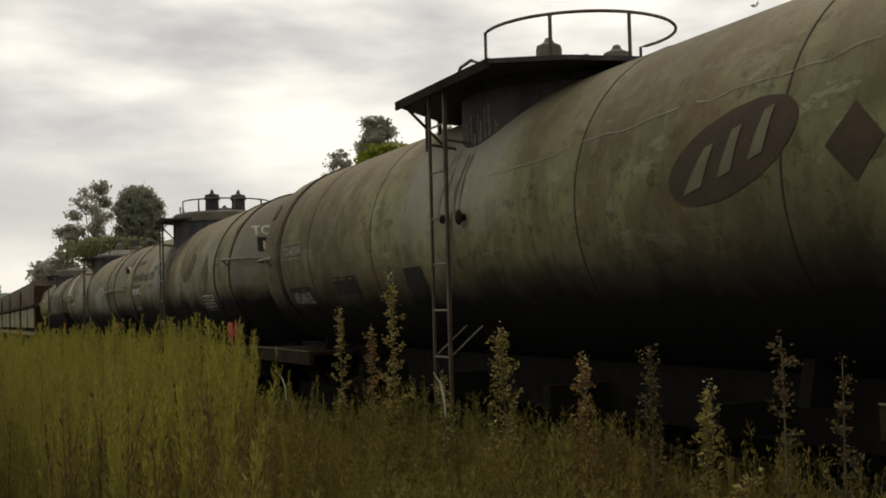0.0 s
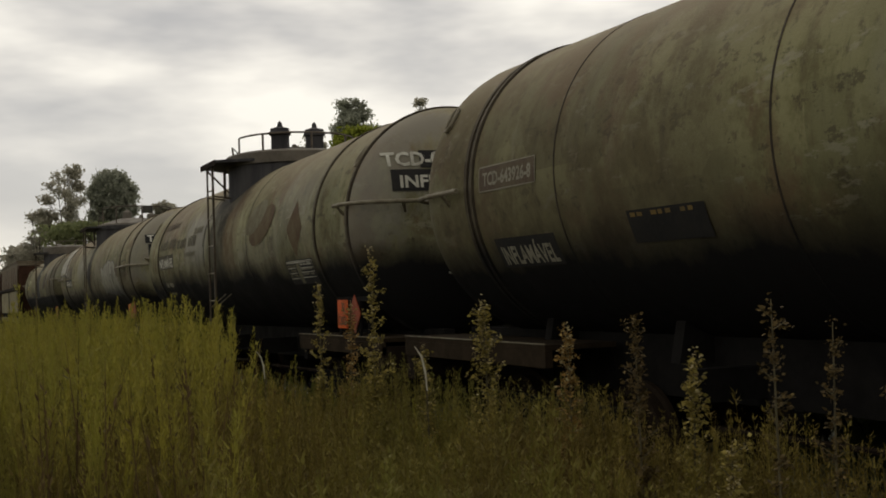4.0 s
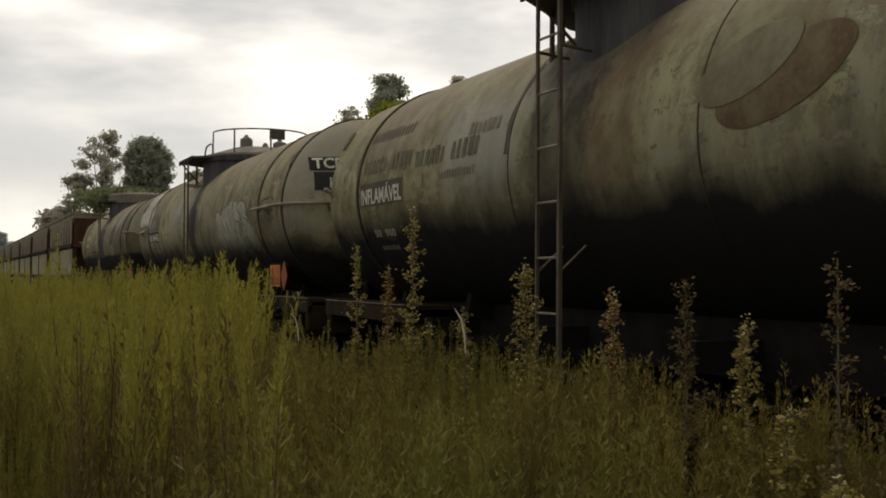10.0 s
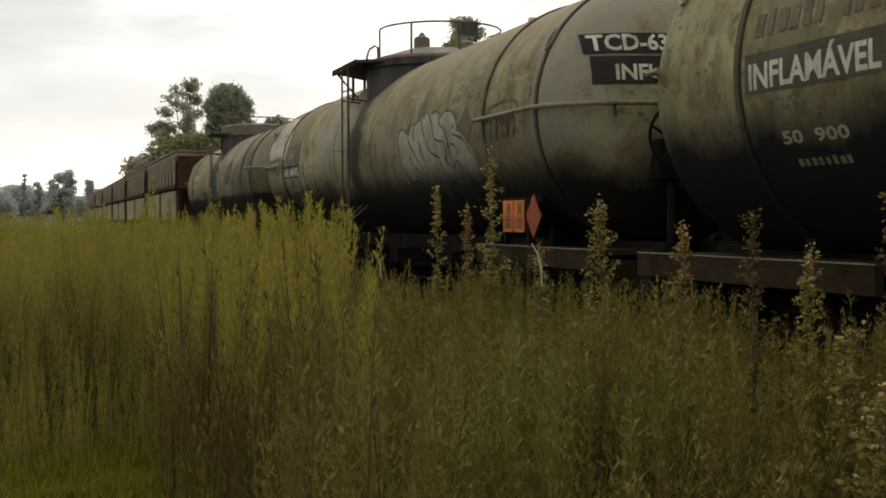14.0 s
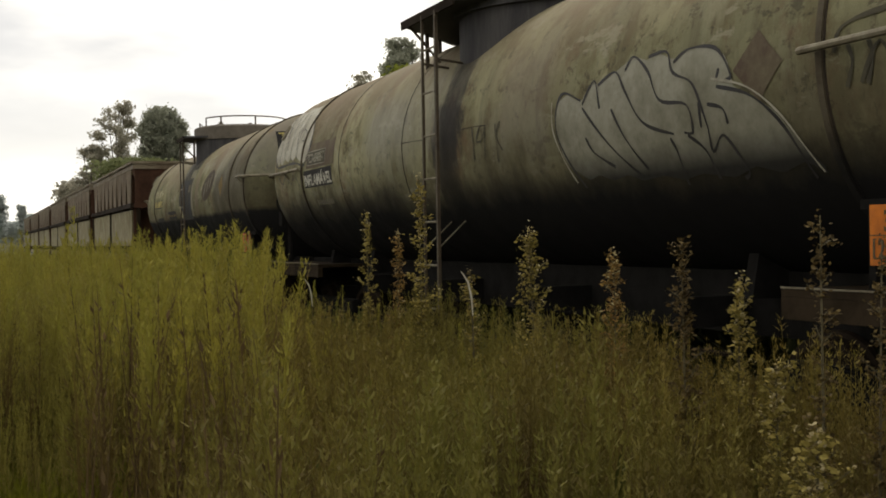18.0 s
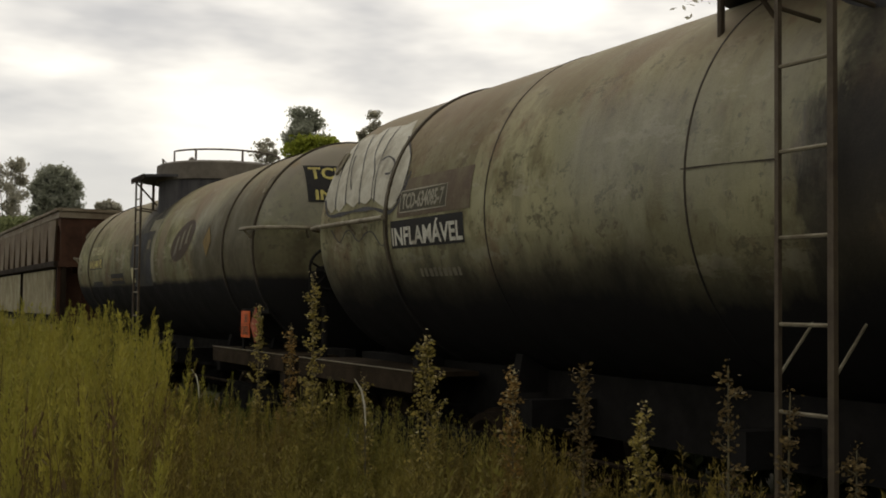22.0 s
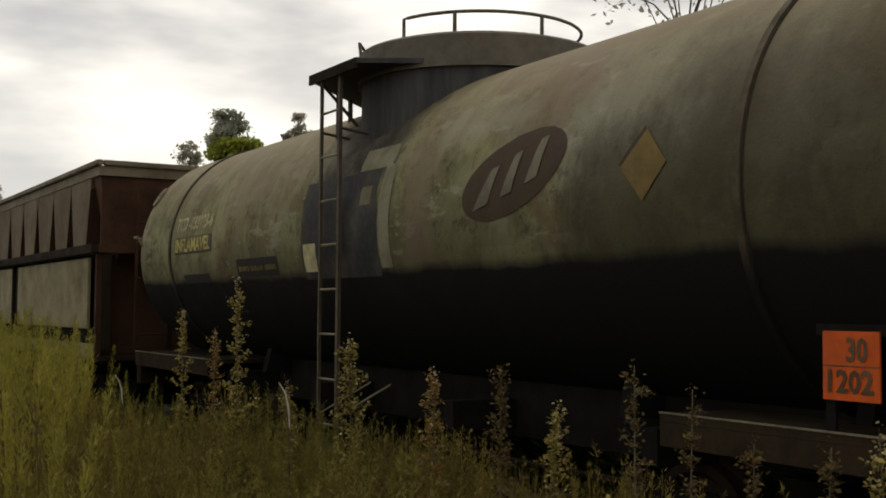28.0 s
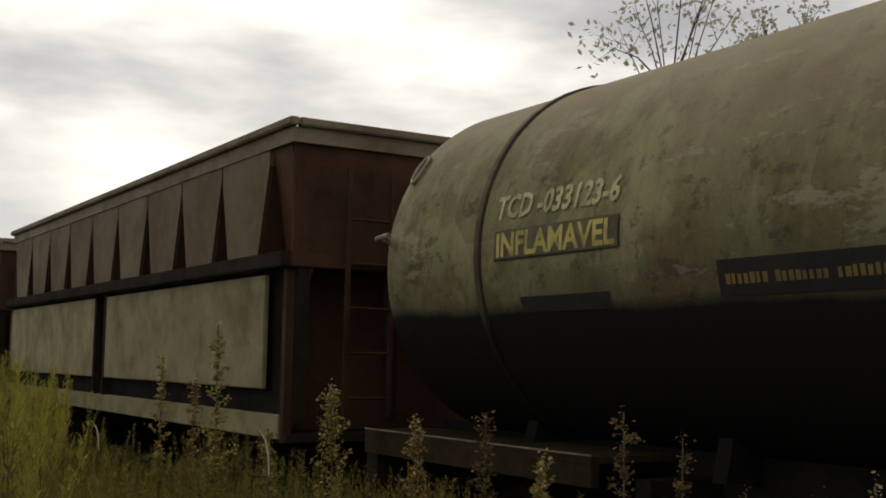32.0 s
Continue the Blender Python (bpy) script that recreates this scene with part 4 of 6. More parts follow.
for a, b, c, d, n, mt in ((4.56, 3.25, 2.80, 2.92, 14, M_BROWN), (4.42, 3.05, 2.46, 2.62, 12, M_FADEDK), (2.95, 1.50, 2.42, 2.59, 12, M_FADEDK), (1.80, 1.10, 2.60, 2.71, 8, M_FADED), (2.40, 1.55, 2.26, 2.34, 14, M_FADED)):
    unreadable(w2, a, b, c, d, mt, n, n, "faded_lettering")
scribble(w2, [[(0.90, 3.08), (0.95, 2.85), (0.99, 2.6), (1.0, 2.36)]], 0.085, M_GRIME, "peeled_seam", 0.0045)
side_words(w2, "50  900", 4.22, 3.62, 1.80, 1.88, M_GHOST)
unreadable(w2, 4.15, 3.65, 1.67, 1.72, M_FADED, 8, 21)
part("head_panel", grid_patch(full, -0.84, 0.34, 2.555, 2.775, lambda x, z: on_head(x, z, 5.50, 0.52, -1, 0.007)), M_PANEL, w2, smooth=True)
part("head_panel", grid_patch(full, -0.55, 0.24, 2.79, 2.97, lambda x, z: on_head(x, z, 5.50, 0.52, -1, 0.007)), M_PANEL, w2, smooth=True)
head_words(w2, "TCD-033118-4", -0.90, 0.30, 2.805, 2.955, 5.50, 0.52, M_WHITE)
head_words(w2, "INFLAMÁVEL", -0.76, 0.30, 2.585, 2.745, 5.50, 0.52, M_WHITE)
head_words(w2, "50  900", -0.30, 0.24, 1.72, 1.81, 5.50, 0.52, M_WHITE)
placards(w2, -4.90, 1.19, 0.37)

# third wagon
ZC = 2.315
w3 = tank_wagon(36.62, M_GREYT, (6.22, 6.42), 0.70, (3.37, 1.22), (-6.2, -4.92, 5.02), (7.05, 7.30), 0.31, 1.265, 0.74, (0.765, 0.40), (-0.30, 1.02, 1.27), dome_low,
                "grey tank wagon with pale bubble graffiti and brown panel", 1.38, 1.50, (2.332, 2.34), (1.32, 0.10))
side_patch(w3, "number_panel", 3.58, 4.80, 2.33, 2.64, M_BROWN, full, 0.004)
scribble(w3, [[(4.75, 2.37), (3.95, 2.37)], [(4.75, 2.54), (3.95, 2.54)], [(4.75, 2.37), (4.75, 2.54)], [(3.95, 2.37), (3.95, 2.54)]], 0.012, M_GHOST, "panel_border")
side_patch(w3, "number_field", 3.95, 4.75, 2.37, 2.54, M_GRIME, full, 0.006)
side_words(w3, "TCD-634085-7", 4.71, 3.99, 2.390, 2.520, M_GHOST, off=0.010)
side_patch(w3, "warning_panel", 3.68, 4.92, 2.09, 2.31, M_PANEL, full, 0.004)
side_words(w3, "INFLAMÁVEL", 4.90, 3.70, 2.11, 2.29, M_WHITE)
unreadable(w3, 4.5, 3.8, 1.86, 1.93, M_FADED, 9, 4)
part("head_panel", grid_patch(full, -0.90, 0.34, 2.50, 2.74, lambda x, z: on_head(x, z, 6.22, 0.70, -1, 0.007)), M_PANEL, w3, smooth=True)
part("head_panel", grid_patch(full, -0.94, 0.34, 2.76, 2.94, lambda x, z: on_head(x, z, 6.22, 0.70, -1, 0.007)), M_PANEL, w3, smooth=True)
head_words(w3, "TCD-634085-7", -0.90, 0.28, 2.78, 2.93, 6.22, 0.70, M_WHITE)
head_words(w3, "INFLAMÁVEL", -0.72, 0.28, 2.53, 2.70, 6.22, 0.70, M_WHITE)
part("sign_plate", Shape().box(-0.04, 0.24, -0.985, -0.975, 3.82, 4.00), M_BLUE, w3, "small dark plate on the guard ring")
placards(w3, -5.22, 1.24, 0.34, 1, 0.12, M_AMBER)
hand_wheel(w3, -0.30, -7.05, 2.05, 0.26)

# front graffiti of the third wagon: pale bubble letters with black outlines
def column_patch(tops, lows, put, n=60, m=10):
    """A painted patch between an upper and a lower edge, each a few (y, z) points."""
    ys = np.linspace(tops[0][0], tops[-1][0], n + 1)
    hi, lo = (np.interp(-ys, [-p[0] for p in e], [p[1] for p in e]) for e in (tops, lows))
    vs = [put(y, b + (a - b) * j / m) for y, a, b in zip(ys, hi, lo) for j in range(m + 1)]
    fs = [(i * (m + 1) + j, i * (m + 1) + j + 1, (i + 1) * (m + 1) + j + 1, (i + 1) * (m + 1) + j) for i in range(n) for j in range(m)]
    return Shape().add(vs, fs)


fill = column_patch([(-2.06, 2.30), (-2.08, 2.38), (-2.23, 2.43), (-2.45, 2.35), (-2.59, 2.48), (-2.68, 2.44), (-2.90, 2.50), (-3.12, 2.57), (-3.30, 2.52), (-3.39, 2.56), (-3.59, 2.48), (-3.75, 2.52), (-3.94, 2.51), (-4.14, 2.42), (-4.20, 2.24),
                     (-4.52, 2.08), (-4.79, 1.76)], [(-2.06, 2.13), (-2.13, 1.93), (-2.38, 1.81), (-2.53, 1.84), (-2.69, 1.79), (-2.90, 1.82), (-3.05, 1.77), (-3.31, 1.79), (-3.52, 1.75), (-3.72, 1.78), (-4.03, 1.74), (-4.24, 1.79), (-4.45, 1.74), (-4.66, 1.79), (-4.79, 1.72)], side(0.005))
graf = part("graffiti", fill, M_GRAFW, w3, "pale grey bubble graffiti with black outlines", smooth=True)
scribble(w3, [[(-2.29, 1.76), (-2.07, 2.16), (-2.15, 2.44), (-2.45, 2.36)], [(-2.47, 2.33), (-2.63, 2.48), (-2.71, 2.28)], [(-2.68, 2.44), (-2.90, 2.50), (-3.04, 2.36), (-3.24, 2.13), (-3.56, 2.03)]], 0.025, M_GRAFK, "graffiti_outline", 0.008, graf)  # first letters
scribble(w3, [[(-3.03, 2.49), (-3.12, 2.57), (-3.32, 2.44), (-3.45, 2.25), (-3.73, 2.19), (-3.76, 2.03), (-3.67, 2.03)], [(-3.30, 2.54), (-3.51, 2.54), (-3.60, 2.40), (-3.81, 2.30), (-3.91, 2.06), (-3.91, 1.90), (-4.05, 1.98), (-4.17, 1.78), (-4.11, 1.73)], [(-3.60, 2.46), (-3.75, 2.52), (-4.03, 2.48), (-4.18, 2.31), (-4.11, 2.28)]], 0.025, M_GRAFK, "graffiti_outline", 0.008, graf)  # middle letters
scribble(w3, [[(-4.04, 2.26), (-4.35, 2.17), (-4.58, 1.98), (-4.70, 1.70)], [(-2.47, 2.31), (-2.81, 2.00), (-3.07, 1.80)], [(-2.86, 2.26), (-3.01, 2.03), (-3.17, 1.84)], [(-2.48, 2.10), (-2.56, 1.99), (-2.78, 1.88)]], 0.025, M_GRAFK, "graffiti_outline", 0.008, graf)  # tail and inner lines
scribble(w3, [[(-3.51, 2.01), (-3.55, 1.91), (-3.54, 1.72)], [(-3.70, 2.01), (-3.84, 1.91), (-3.88, 1.74)], [(-3.86, 2.19), (-3.85, 2.04), (-3.86, 2.19)], [(-3.94, 2.17), (-4.08, 2.13), (-4.11, 2.04)], [(-4.07, 2.36), (-4.04, 2.29)]], 0.025, M_GRAFK, "graffiti_outline", 0.008, graf)  # small inner lines
side_patch(w3, "hazard_mark", -4.63, -4.20, 2.13, 2.52, M_BROWN, diamond, 0.005, "faded rust diamond mark")
# drips, weld lines, ghost letters beside it and rear graffiti
scribble(w3, [[(-0.54, 2.36), (-0.55, 2.22), (-0.535, 2.08)], [(-0.80, 2.34), (-0.785, 2.22), (-0.77, 2.09)], [(-0.70, 2.35), (-0.62, 2.24), (-0.72, 2.23), (-0.78, 2.30)], [(-1.01, 2.345), (-1.02, 2.2), (-1.005, 2.03)], [(-1.10, 2.36), (-1.03, 2.24), (-1.12, 2.12)]], 0.022, M_GRIME, "paint_drip", 0.008)
scribble(w3, [[(1.25, 2.368), (0.9, 2.36), (0.55, 2.345)], [(-0.22, 2.362), (-0.54, 2.362), (-0.82, 2.348)]], 0.010, M_SEAM, "weld_line", 0.006)
scribble(w3, [[(-5.12 - 0.14 * k, 2.33), (-5.15 - 0.14 * k, 2.24), (-5.10 - 0.14 * k, 2.12)] for k in range(5)] + [[(-5.02, 2.30), (-5.08, 2.42), (-5.35, 2.46), (-5.70, 2.45), (-5.80, 2.36)], [(-5.20, 2.13), (-5.34, 2.31), (-5.46, 2.14), (-5.60, 2.30)]],
         0.03, M_GRIME, "ghost_graffiti")
scribble(w3, [[(-2.20, 1.80), (-2.10, 2.00), (-2.02, 2.20), (-2.02, 2.40)], [(-4.00, 2.31), (-4.33, 2.22), (-4.59, 2.03), (-4.78, 1.73)]], 0.016, M_GRAFB, "graffiti_highlight", 0.012, graf)
wide = lambda pts: [(5.4 - (5.4 - y) * 1.3 if y < 5.4 else y, z) for y, z in pts]
rear = column_patch(wide([(6.46, 2.66), (6.47, 2.83), (6.44, 3.18), (6.25, 3.22), (6.04, 3.19), (5.96, 3.25), (5.74, 3.23), (5.44, 3.20), (5.32, 3.23), (5.14, 3.04), (4.94, 2.84), (4.88, 2.66)]),
                    wide([(6.46, 2.60), (6.35, 2.52), (6.24, 2.46), (6.15, 2.51), (6.05, 2.46), (5.91, 2.54), (5.73, 2.48), (5.63, 2.53), (5.46, 2.49), (5.37, 2.54), (5.15, 2.44), (5.04, 2.42), (4.96, 2.46), (4.88, 2.60)]), side(0.005))
graf2 = part("graffiti", rear, M_GRAFB, w3, "white bubble graffiti letters", smooth=True)
scribble(w3, [wide(p) for p in [
    [(6.36, 3.01), (6.24, 2.74), (6.15, 2.50)], [(6.38, 3.16), (6.09, 2.83), (5.92, 2.52)], [(6.12, 3.19), (5.76, 2.82), (5.60, 2.50)], [(5.89, 3.23), (5.65, 2.95), (5.46, 2.78), (5.36, 2.52)],
    [(5.58, 3.2), (5.42, 2.84), (5.31, 2.50)], [(5.18, 3.05), (4.93, 2.83), (4.89, 2.6), (4.96, 2.47)], [(6.16, 3.0), (6.02, 2.82), (5.86, 2.65)], [(5.4, 2.87), (5.31, 2.89), (5.16, 2.82), (5.16, 2.73), (5.25, 2.73)],
]], 0.020, M_GRAFK, "graffiti_outline", 0.008, graf2)
scribble(w3, [wide([(6.44, 2.60), (6.30, 2.45), (6.0, 2.44), (5.6, 2.45), (5.3, 2.44), (5.05, 2.39), (4.90, 2.50), (4.84, 2.70)])], 0.04, M_GRAFK, "graffiti_outline", 0.006, graf2)
scribble(w3, [[(6.2, 2.31), (6.01, 2.19), (5.86, 2.27), (5.75, 2.28), (5.58, 2.18), (5.42, 2.24), (5.27, 2.24), (5.12, 2.13), (5.03, 2.15), (4.95, 2.25)]], 0.016, M_GRAFK, "painted_squiggle", 0.010)

# fourth wagon
ZC = 2.265
w4 = tank_wagon(50.42, M_GREENT, (5.28, 5.50), 0.55, (), (-5.27, -4.12, 4.42), (6.05, 6.05), 0.24, 1.25, 0.70, (0.733, 0.352), (-0.28, 0.57, 1.29), dome_drum,
                "olive green tank wagon with dark bands and oval badge", 0.22, 0.08, (2.451, 2.46), (0.80, -0.30))
badge(w4, -2.75, -1.68, 2.21, 2.70, M_FADED)
mark = side_patch(w4, "hazard_mark", -3.60, -3.25, 2.22, 2.60, M_OVAL, diamond, 0.004, "faded ochre hazard diamond with dark edge")
part("mark_face", grid_patch(diamond, -3.63, -3.27, 2.20, 2.58, side(0.007)), M_DIAY, mark)
for a, b, c, d, mt in ((-0.50, 0.90, 1.88, 2.68, M_BLUE), (-0.68, -0.50, 1.94, 2.70, M_PALEBAND), (0.60, 0.85, 1.94, 2.17, M_YELLOWP), (-0.36, -0.18, 2.42, 2.56, M_FLANK), (-0.61, -0.06, 2.69, 2.86, M_PALEBAND)):
    side_patch(w4, "paint_band", a, b, c, d, mt, ragged(a), 0.0025 if mt is M_BLUE else 0.0045)
side_patch(w4, "warning_panel", 3.09, 4.24, 2.215, 2.39, M_FADEDK, full, 0.004)
side_words(w4, "TCD -033123-6", 4.25, 3.11, 2.455, 2.605, M_YELLOWP, slant=0.1, off=0.008)
scribble(w4, [[(4.24, 2.215), (3.10, 2.215)], [(3.095, 2.215), (3.095, 2.38)]], 0.012, M_PANEL, "shadow_line", 0.006)
side_words(w4, "INFLAMAVEL", 4.21, 3.12, 2.23, 2.375, M_YELLOW, off=0.008)
side_patch(w4, "label_panel", 1.42, 2.41, 1.93, 2.10, M_PANEL, full, 0.005)
unreadable(w4, 2.36, 1.46, 1.985, 2.035, M_DIAY, 24, 8, off=0.0085)
side_patch(w4, "capacity_panel", 3.2, 4.02, 1.90, 1.99, M_PANEL, ragged(5), 0.005)
part("head_panel", grid_patch(full, -0.72, 0.56, 2.74, 3.15, lambda x, z: on_head(x, z, 5.28, 0.55, -1, 0.007)), M_PANEL, w4, smooth=True)
head_words(w4, "TCD-033123-6", -0.68, 0.52, 2.99, 3.13, 5.28, 0.55, M_YELLOW)
head_words(w4, "INFLAMÁVEL", -0.64, 0.48, 2.76, 2.90, 5.28, 0.55, M_YELLOW)
head_words(w4, "50", 0.25, 0.42, 1.86, 1.96, 5.28, 0.55, M_WHITE)
placards(w4, -4.64, 1.25, 0.36)
hand_wheel(w4, -0.70, -6.25, 2.0, 0.21)
TANKS = [(w1, 8.77, 0.35), (w2, 22.74, 0), (w3, 36.62, 0), (w4, 50.42, 0)]  # wagon, place, nod in degrees


# ---- hopper wagons ----
def hopper_wagon(yc, length=10.55):
    w = thing("hopper_wagon", AXIS, yc, 0, "rust red covered hopper wagon with pale lower doors", "hopper wagon", "hopper wagons of the train")
    h, X = length / 2, 1.38
    # inner body: sheets sloping in towards the bottom, and the sloped ends
    s = Shape()
    vs = []
    for y0, y1, x, z in ((-h + 0.10, h - 0.10, X - 0.03, 3.35), (-h + 0.14, h - 0.14, X - 0.30, 2.40), (-h + 1.5, h - 1.5, 0.8, 1.35)):
        vs += [(-x, y0, z), (x, y0, z), (x, y1, z), (-x, y1, z)]
    fs = [(8, 9, 10, 11)]
    for k in (0, 4):
        fs += [(k + i, k + (i + 1) % 4, k + 4 + (i + 1) % 4, k + 4 + i) for i in range(4)]
    part("body", s.add(vs, fs), M_HOP, w, "oxide red sloping body sheets")
    rim = Shape()
    for x in (-X, X - 0.04):
        rim.box(x, x + 0.04, -h, h, 3.335, 3.46)
    for y in (-h, h - 0.04):
        rim.box(-X + 0.042, X - 0.042, y, y + 0.04, 3.335, 3.46)
    part("rim", rim, M_HOPTOP, w, "dusty pale rim strip")
    t = Shape()
    for x in (-X - 0.05, X - 0.04):
        t.box(x, x + 0.09, -h - 0.05, h + 0.05, 3.462, 3.53)
    for y in (-h - 0.05, h - 0.04):
        t.box(-X + 0.042, X - 0.042, y, y + 0.09, 3.462, 3.53)
    part("top_chord", t, M_HOPTOP, w, bevel=0.012)
    part("roof", Shape().box(-X + 0.05, X - 0.05, -h + 0.05, h - 0.05, 3.40, 3.45), M_HOP, w)
    for y in np.linspace(-h + 1.5, h - 1.5, 6):
        part("roof_hatch", Shape().box(-0.35, 0.35, y - 0.35, y + 0.35, 3.452, 3.50), M_HOP, w, bevel=0.02)
    n, pitch = 9, 1.1
    for sx in (-1, 1):
        for k in range(n):
            y = -4.25 + pitch * k
            a, b = pitch * 0.485, pitch * 0.31
            s = Shape()
            o, i = sx * (X - 0.012), sx * (X - 0.05)
            pts = [(y - a, 3.335), (y + a, 3.335), (y + a, 3.20), (y + b, 2.46), (y - b, 2.46), (y - a, 3.20)]
            s.add([(x, p, q) for x in (o, i) for p, q in pts], [tuple(range(6)), tuple(range(11, 5, -1))] + [(j, (j + 1) % 6, 6 + (j + 1) % 6, 6 + j) for j in range(6)])
            part("side_panel", s, M_HOPRIB, w)
            for yy, y2 in ((y + a, y + b), (y - a, y - b)):
                # gussets darker than the body: shade of the wedges put into their colour
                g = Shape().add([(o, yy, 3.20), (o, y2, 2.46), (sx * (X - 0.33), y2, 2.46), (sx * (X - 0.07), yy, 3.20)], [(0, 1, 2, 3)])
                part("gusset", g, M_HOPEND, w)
        part("side_sill", Shape().box(sx * (X + 0.03) - 0.05, sx * (X + 0.03) + 0.05, -h - 0.02, h + 0.02, 2.33, 2.455), M_FRAME, w, "dark side sill", bevel=0.012)
        part("lower_sill", Shape().box(sx * (X - 0.03) - 0.05, sx * (X - 0.03) + 0.05, -h + 0.1, h - 0.1, 0.98, 1.16), M_HOPPAN, w, "dull green lower sill")
        for y0, y1 in ((-4.80, -0.13), (0.37, h - 0.16)):
            part("lower_door", Shape().box(sx * (X - 0.02) - 0.02, sx * (X - 0.02) + 0.02, y0, y1, 1.36, 2.29), M_HOPPAN, w, "pale grey-green lower door", bevel=0.008)
        for y in (-h + 0.06, -0.08, 0.32, h - 0.12):
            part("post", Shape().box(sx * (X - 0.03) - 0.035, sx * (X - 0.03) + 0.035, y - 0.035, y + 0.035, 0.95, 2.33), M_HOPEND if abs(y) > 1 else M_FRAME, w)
        # added black sheet behind the doors, standing in for the shade inside
        part("shade_sheet", Shape().box(sx * (X - 0.10) - 0.01, sx * (X - 0.10) + 0.01, -h + 0.2, h - 0.2, 1.1, 2.34), M_BLACK, w)
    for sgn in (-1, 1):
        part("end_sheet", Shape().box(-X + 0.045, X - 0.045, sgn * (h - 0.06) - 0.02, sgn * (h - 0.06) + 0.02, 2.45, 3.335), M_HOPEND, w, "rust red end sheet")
        # added sheet closing the end below the beam, dark for the shade within
        part("end_shade_sheet", Shape().box(-X + 0.10, X - 0.10, sgn * (h - 0.40) - 0.02, sgn * (h - 0.40) + 0.02, 1.03, 2.33), M_HOPEND, w)
        for z in (2.60, 2.98):
            part("end_grip", Shape().tube([(-0.28, sgn * (h + 0.02), z), (-0.26, sgn * (h + 0.07), z), (0.26, sgn * (h + 0.07), z), (0.28, sgn * (h + 0.02), z)], 0.014, 6), M_RAIL, w)
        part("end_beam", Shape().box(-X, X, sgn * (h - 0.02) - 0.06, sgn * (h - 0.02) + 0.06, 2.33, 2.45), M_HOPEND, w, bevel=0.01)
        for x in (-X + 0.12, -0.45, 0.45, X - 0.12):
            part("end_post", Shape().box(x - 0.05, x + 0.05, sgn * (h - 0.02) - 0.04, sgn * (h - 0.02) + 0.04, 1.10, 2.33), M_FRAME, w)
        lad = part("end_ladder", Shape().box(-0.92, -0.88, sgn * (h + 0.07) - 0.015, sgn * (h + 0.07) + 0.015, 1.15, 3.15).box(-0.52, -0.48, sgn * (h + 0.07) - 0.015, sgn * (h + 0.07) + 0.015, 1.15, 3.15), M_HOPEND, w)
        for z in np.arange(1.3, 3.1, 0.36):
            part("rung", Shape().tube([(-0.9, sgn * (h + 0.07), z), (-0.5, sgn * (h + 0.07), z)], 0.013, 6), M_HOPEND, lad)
        part("end_deck", Shape().box(-X, X, min(sgn * (h - 1.6), sgn * (h + 0.05)), max(sgn * (h - 1.6), sgn * (h + 0.05)), 0.96, 1.02), M_FRAME, w)
        bogie(w, sgn * (h - 1.35))
        coupler(w, sgn * (h + 0.05), sgn)
    part("centre_sill", Shape().box(-0.25, 0.25, -h, h, 0.72, 0.96), M_BLACK, w)
    return w


HOPPER_Y = [62.55 + 11.75 * k for k in range(6)]
HOPPERS = [(hopper_wagon(y), y, 0) for y in HOPPER_Y]


# ---- ground, track ----
def ground_height(x, y):
    d = abs(x - AXIS)
    bank = max(0.0, min(1.0, (2.6 - d) / 1.2)) * 0.14
    return -0.36 + bank + 0.10 * noise.noise((x * 0.09, y * 0.09, 0)) * min(1.0, max(0.0, d - 2.5) / 3) + max(0.0, min(6.0, (math.hypot(x, y) - 110) * 0.03)) * (1 if x > -60 else 0.6)


s, vs, fs = Shape(), [], []
gx = sorted(set(list(np.arange(-14, 26.1, 0.8)) + [-2400, -1200, -600, -300, -160, -90, -60, -40, -26, -20, 30, 36, 45, 60, 90, 150, 260, 500, 1000, 2400]))
gy = sorted(set(list(np.arange(-12, 60.1, 1.0)) + [-2400, -1000, -400, -150, -60, -30, -18, 66, 75, 90, 110, 140, 180, 240, 340, 600, 1200, 2400]))
for y in gy:
    for x in gx:
        vs.append((x, y, ground_height(x, y)))
nx = len(gx)
for j in range(len(gy) - 1):
    for i in range(nx - 1):
        fs.append((j * nx + i, j * nx + i + 1, (j + 1) * nx + i + 1, (j + 1) * nx + i))
gr = part("ground", s.add(vs, fs), M_GROUND, smooth=True)
tagged(gr, "rough weedy field soil beside the railway", "ground", kind="structure")

track = new("track_bed")
tagged(track, "single railway track on dark ballast in the weeds", "railway track", kind="structure")
for x in (AXIS - 0.53, AXIS + 0.53):
    prof = [(-0.06, -0.14), (0.06, -0.14), (0.06, -0.125), (0.012, -0.11), (0.012, -0.04), (0.035, -0.03), (0.035, 0.0), (-0.035, 0.0), (-0.035, -0.03), (-0.012, -0.04), (-0.012, -0.11), (-0.06, -0.125)]
    s = Shape()
    k = len(prof)
    s.add([(x + a, y, b) for y in (-40, 190) for a, b in prof], [tuple(range(k)), tuple(range(2 * k - 1, k - 1, -1))] + [(i, (i + 1) % k, k + (i + 1) % k, k + i) for i in range(k)])
    part("rail", s, M_STEEL, track)
s, vs, fs = Shape(), [], []
for y in np.arange(-40, 190.1, 2.0):
    for x, z in ((-1.9, -0.40), (-1.25, -0.17), (1.25, -0.17), (1.9, -0.40)):
        vs.append((AXIS + x, y, z + 0.02 * noise.noise((x, y, 0))))
for j in range(len(vs) // 4 - 1):
    for i in range(3):
        fs.append((j * 4 + i, j * 4 + i + 1, j * 4 + i + 5, j * 4 + i + 4))
part("ballast", s.add(vs, fs), M_BALLAST, track)
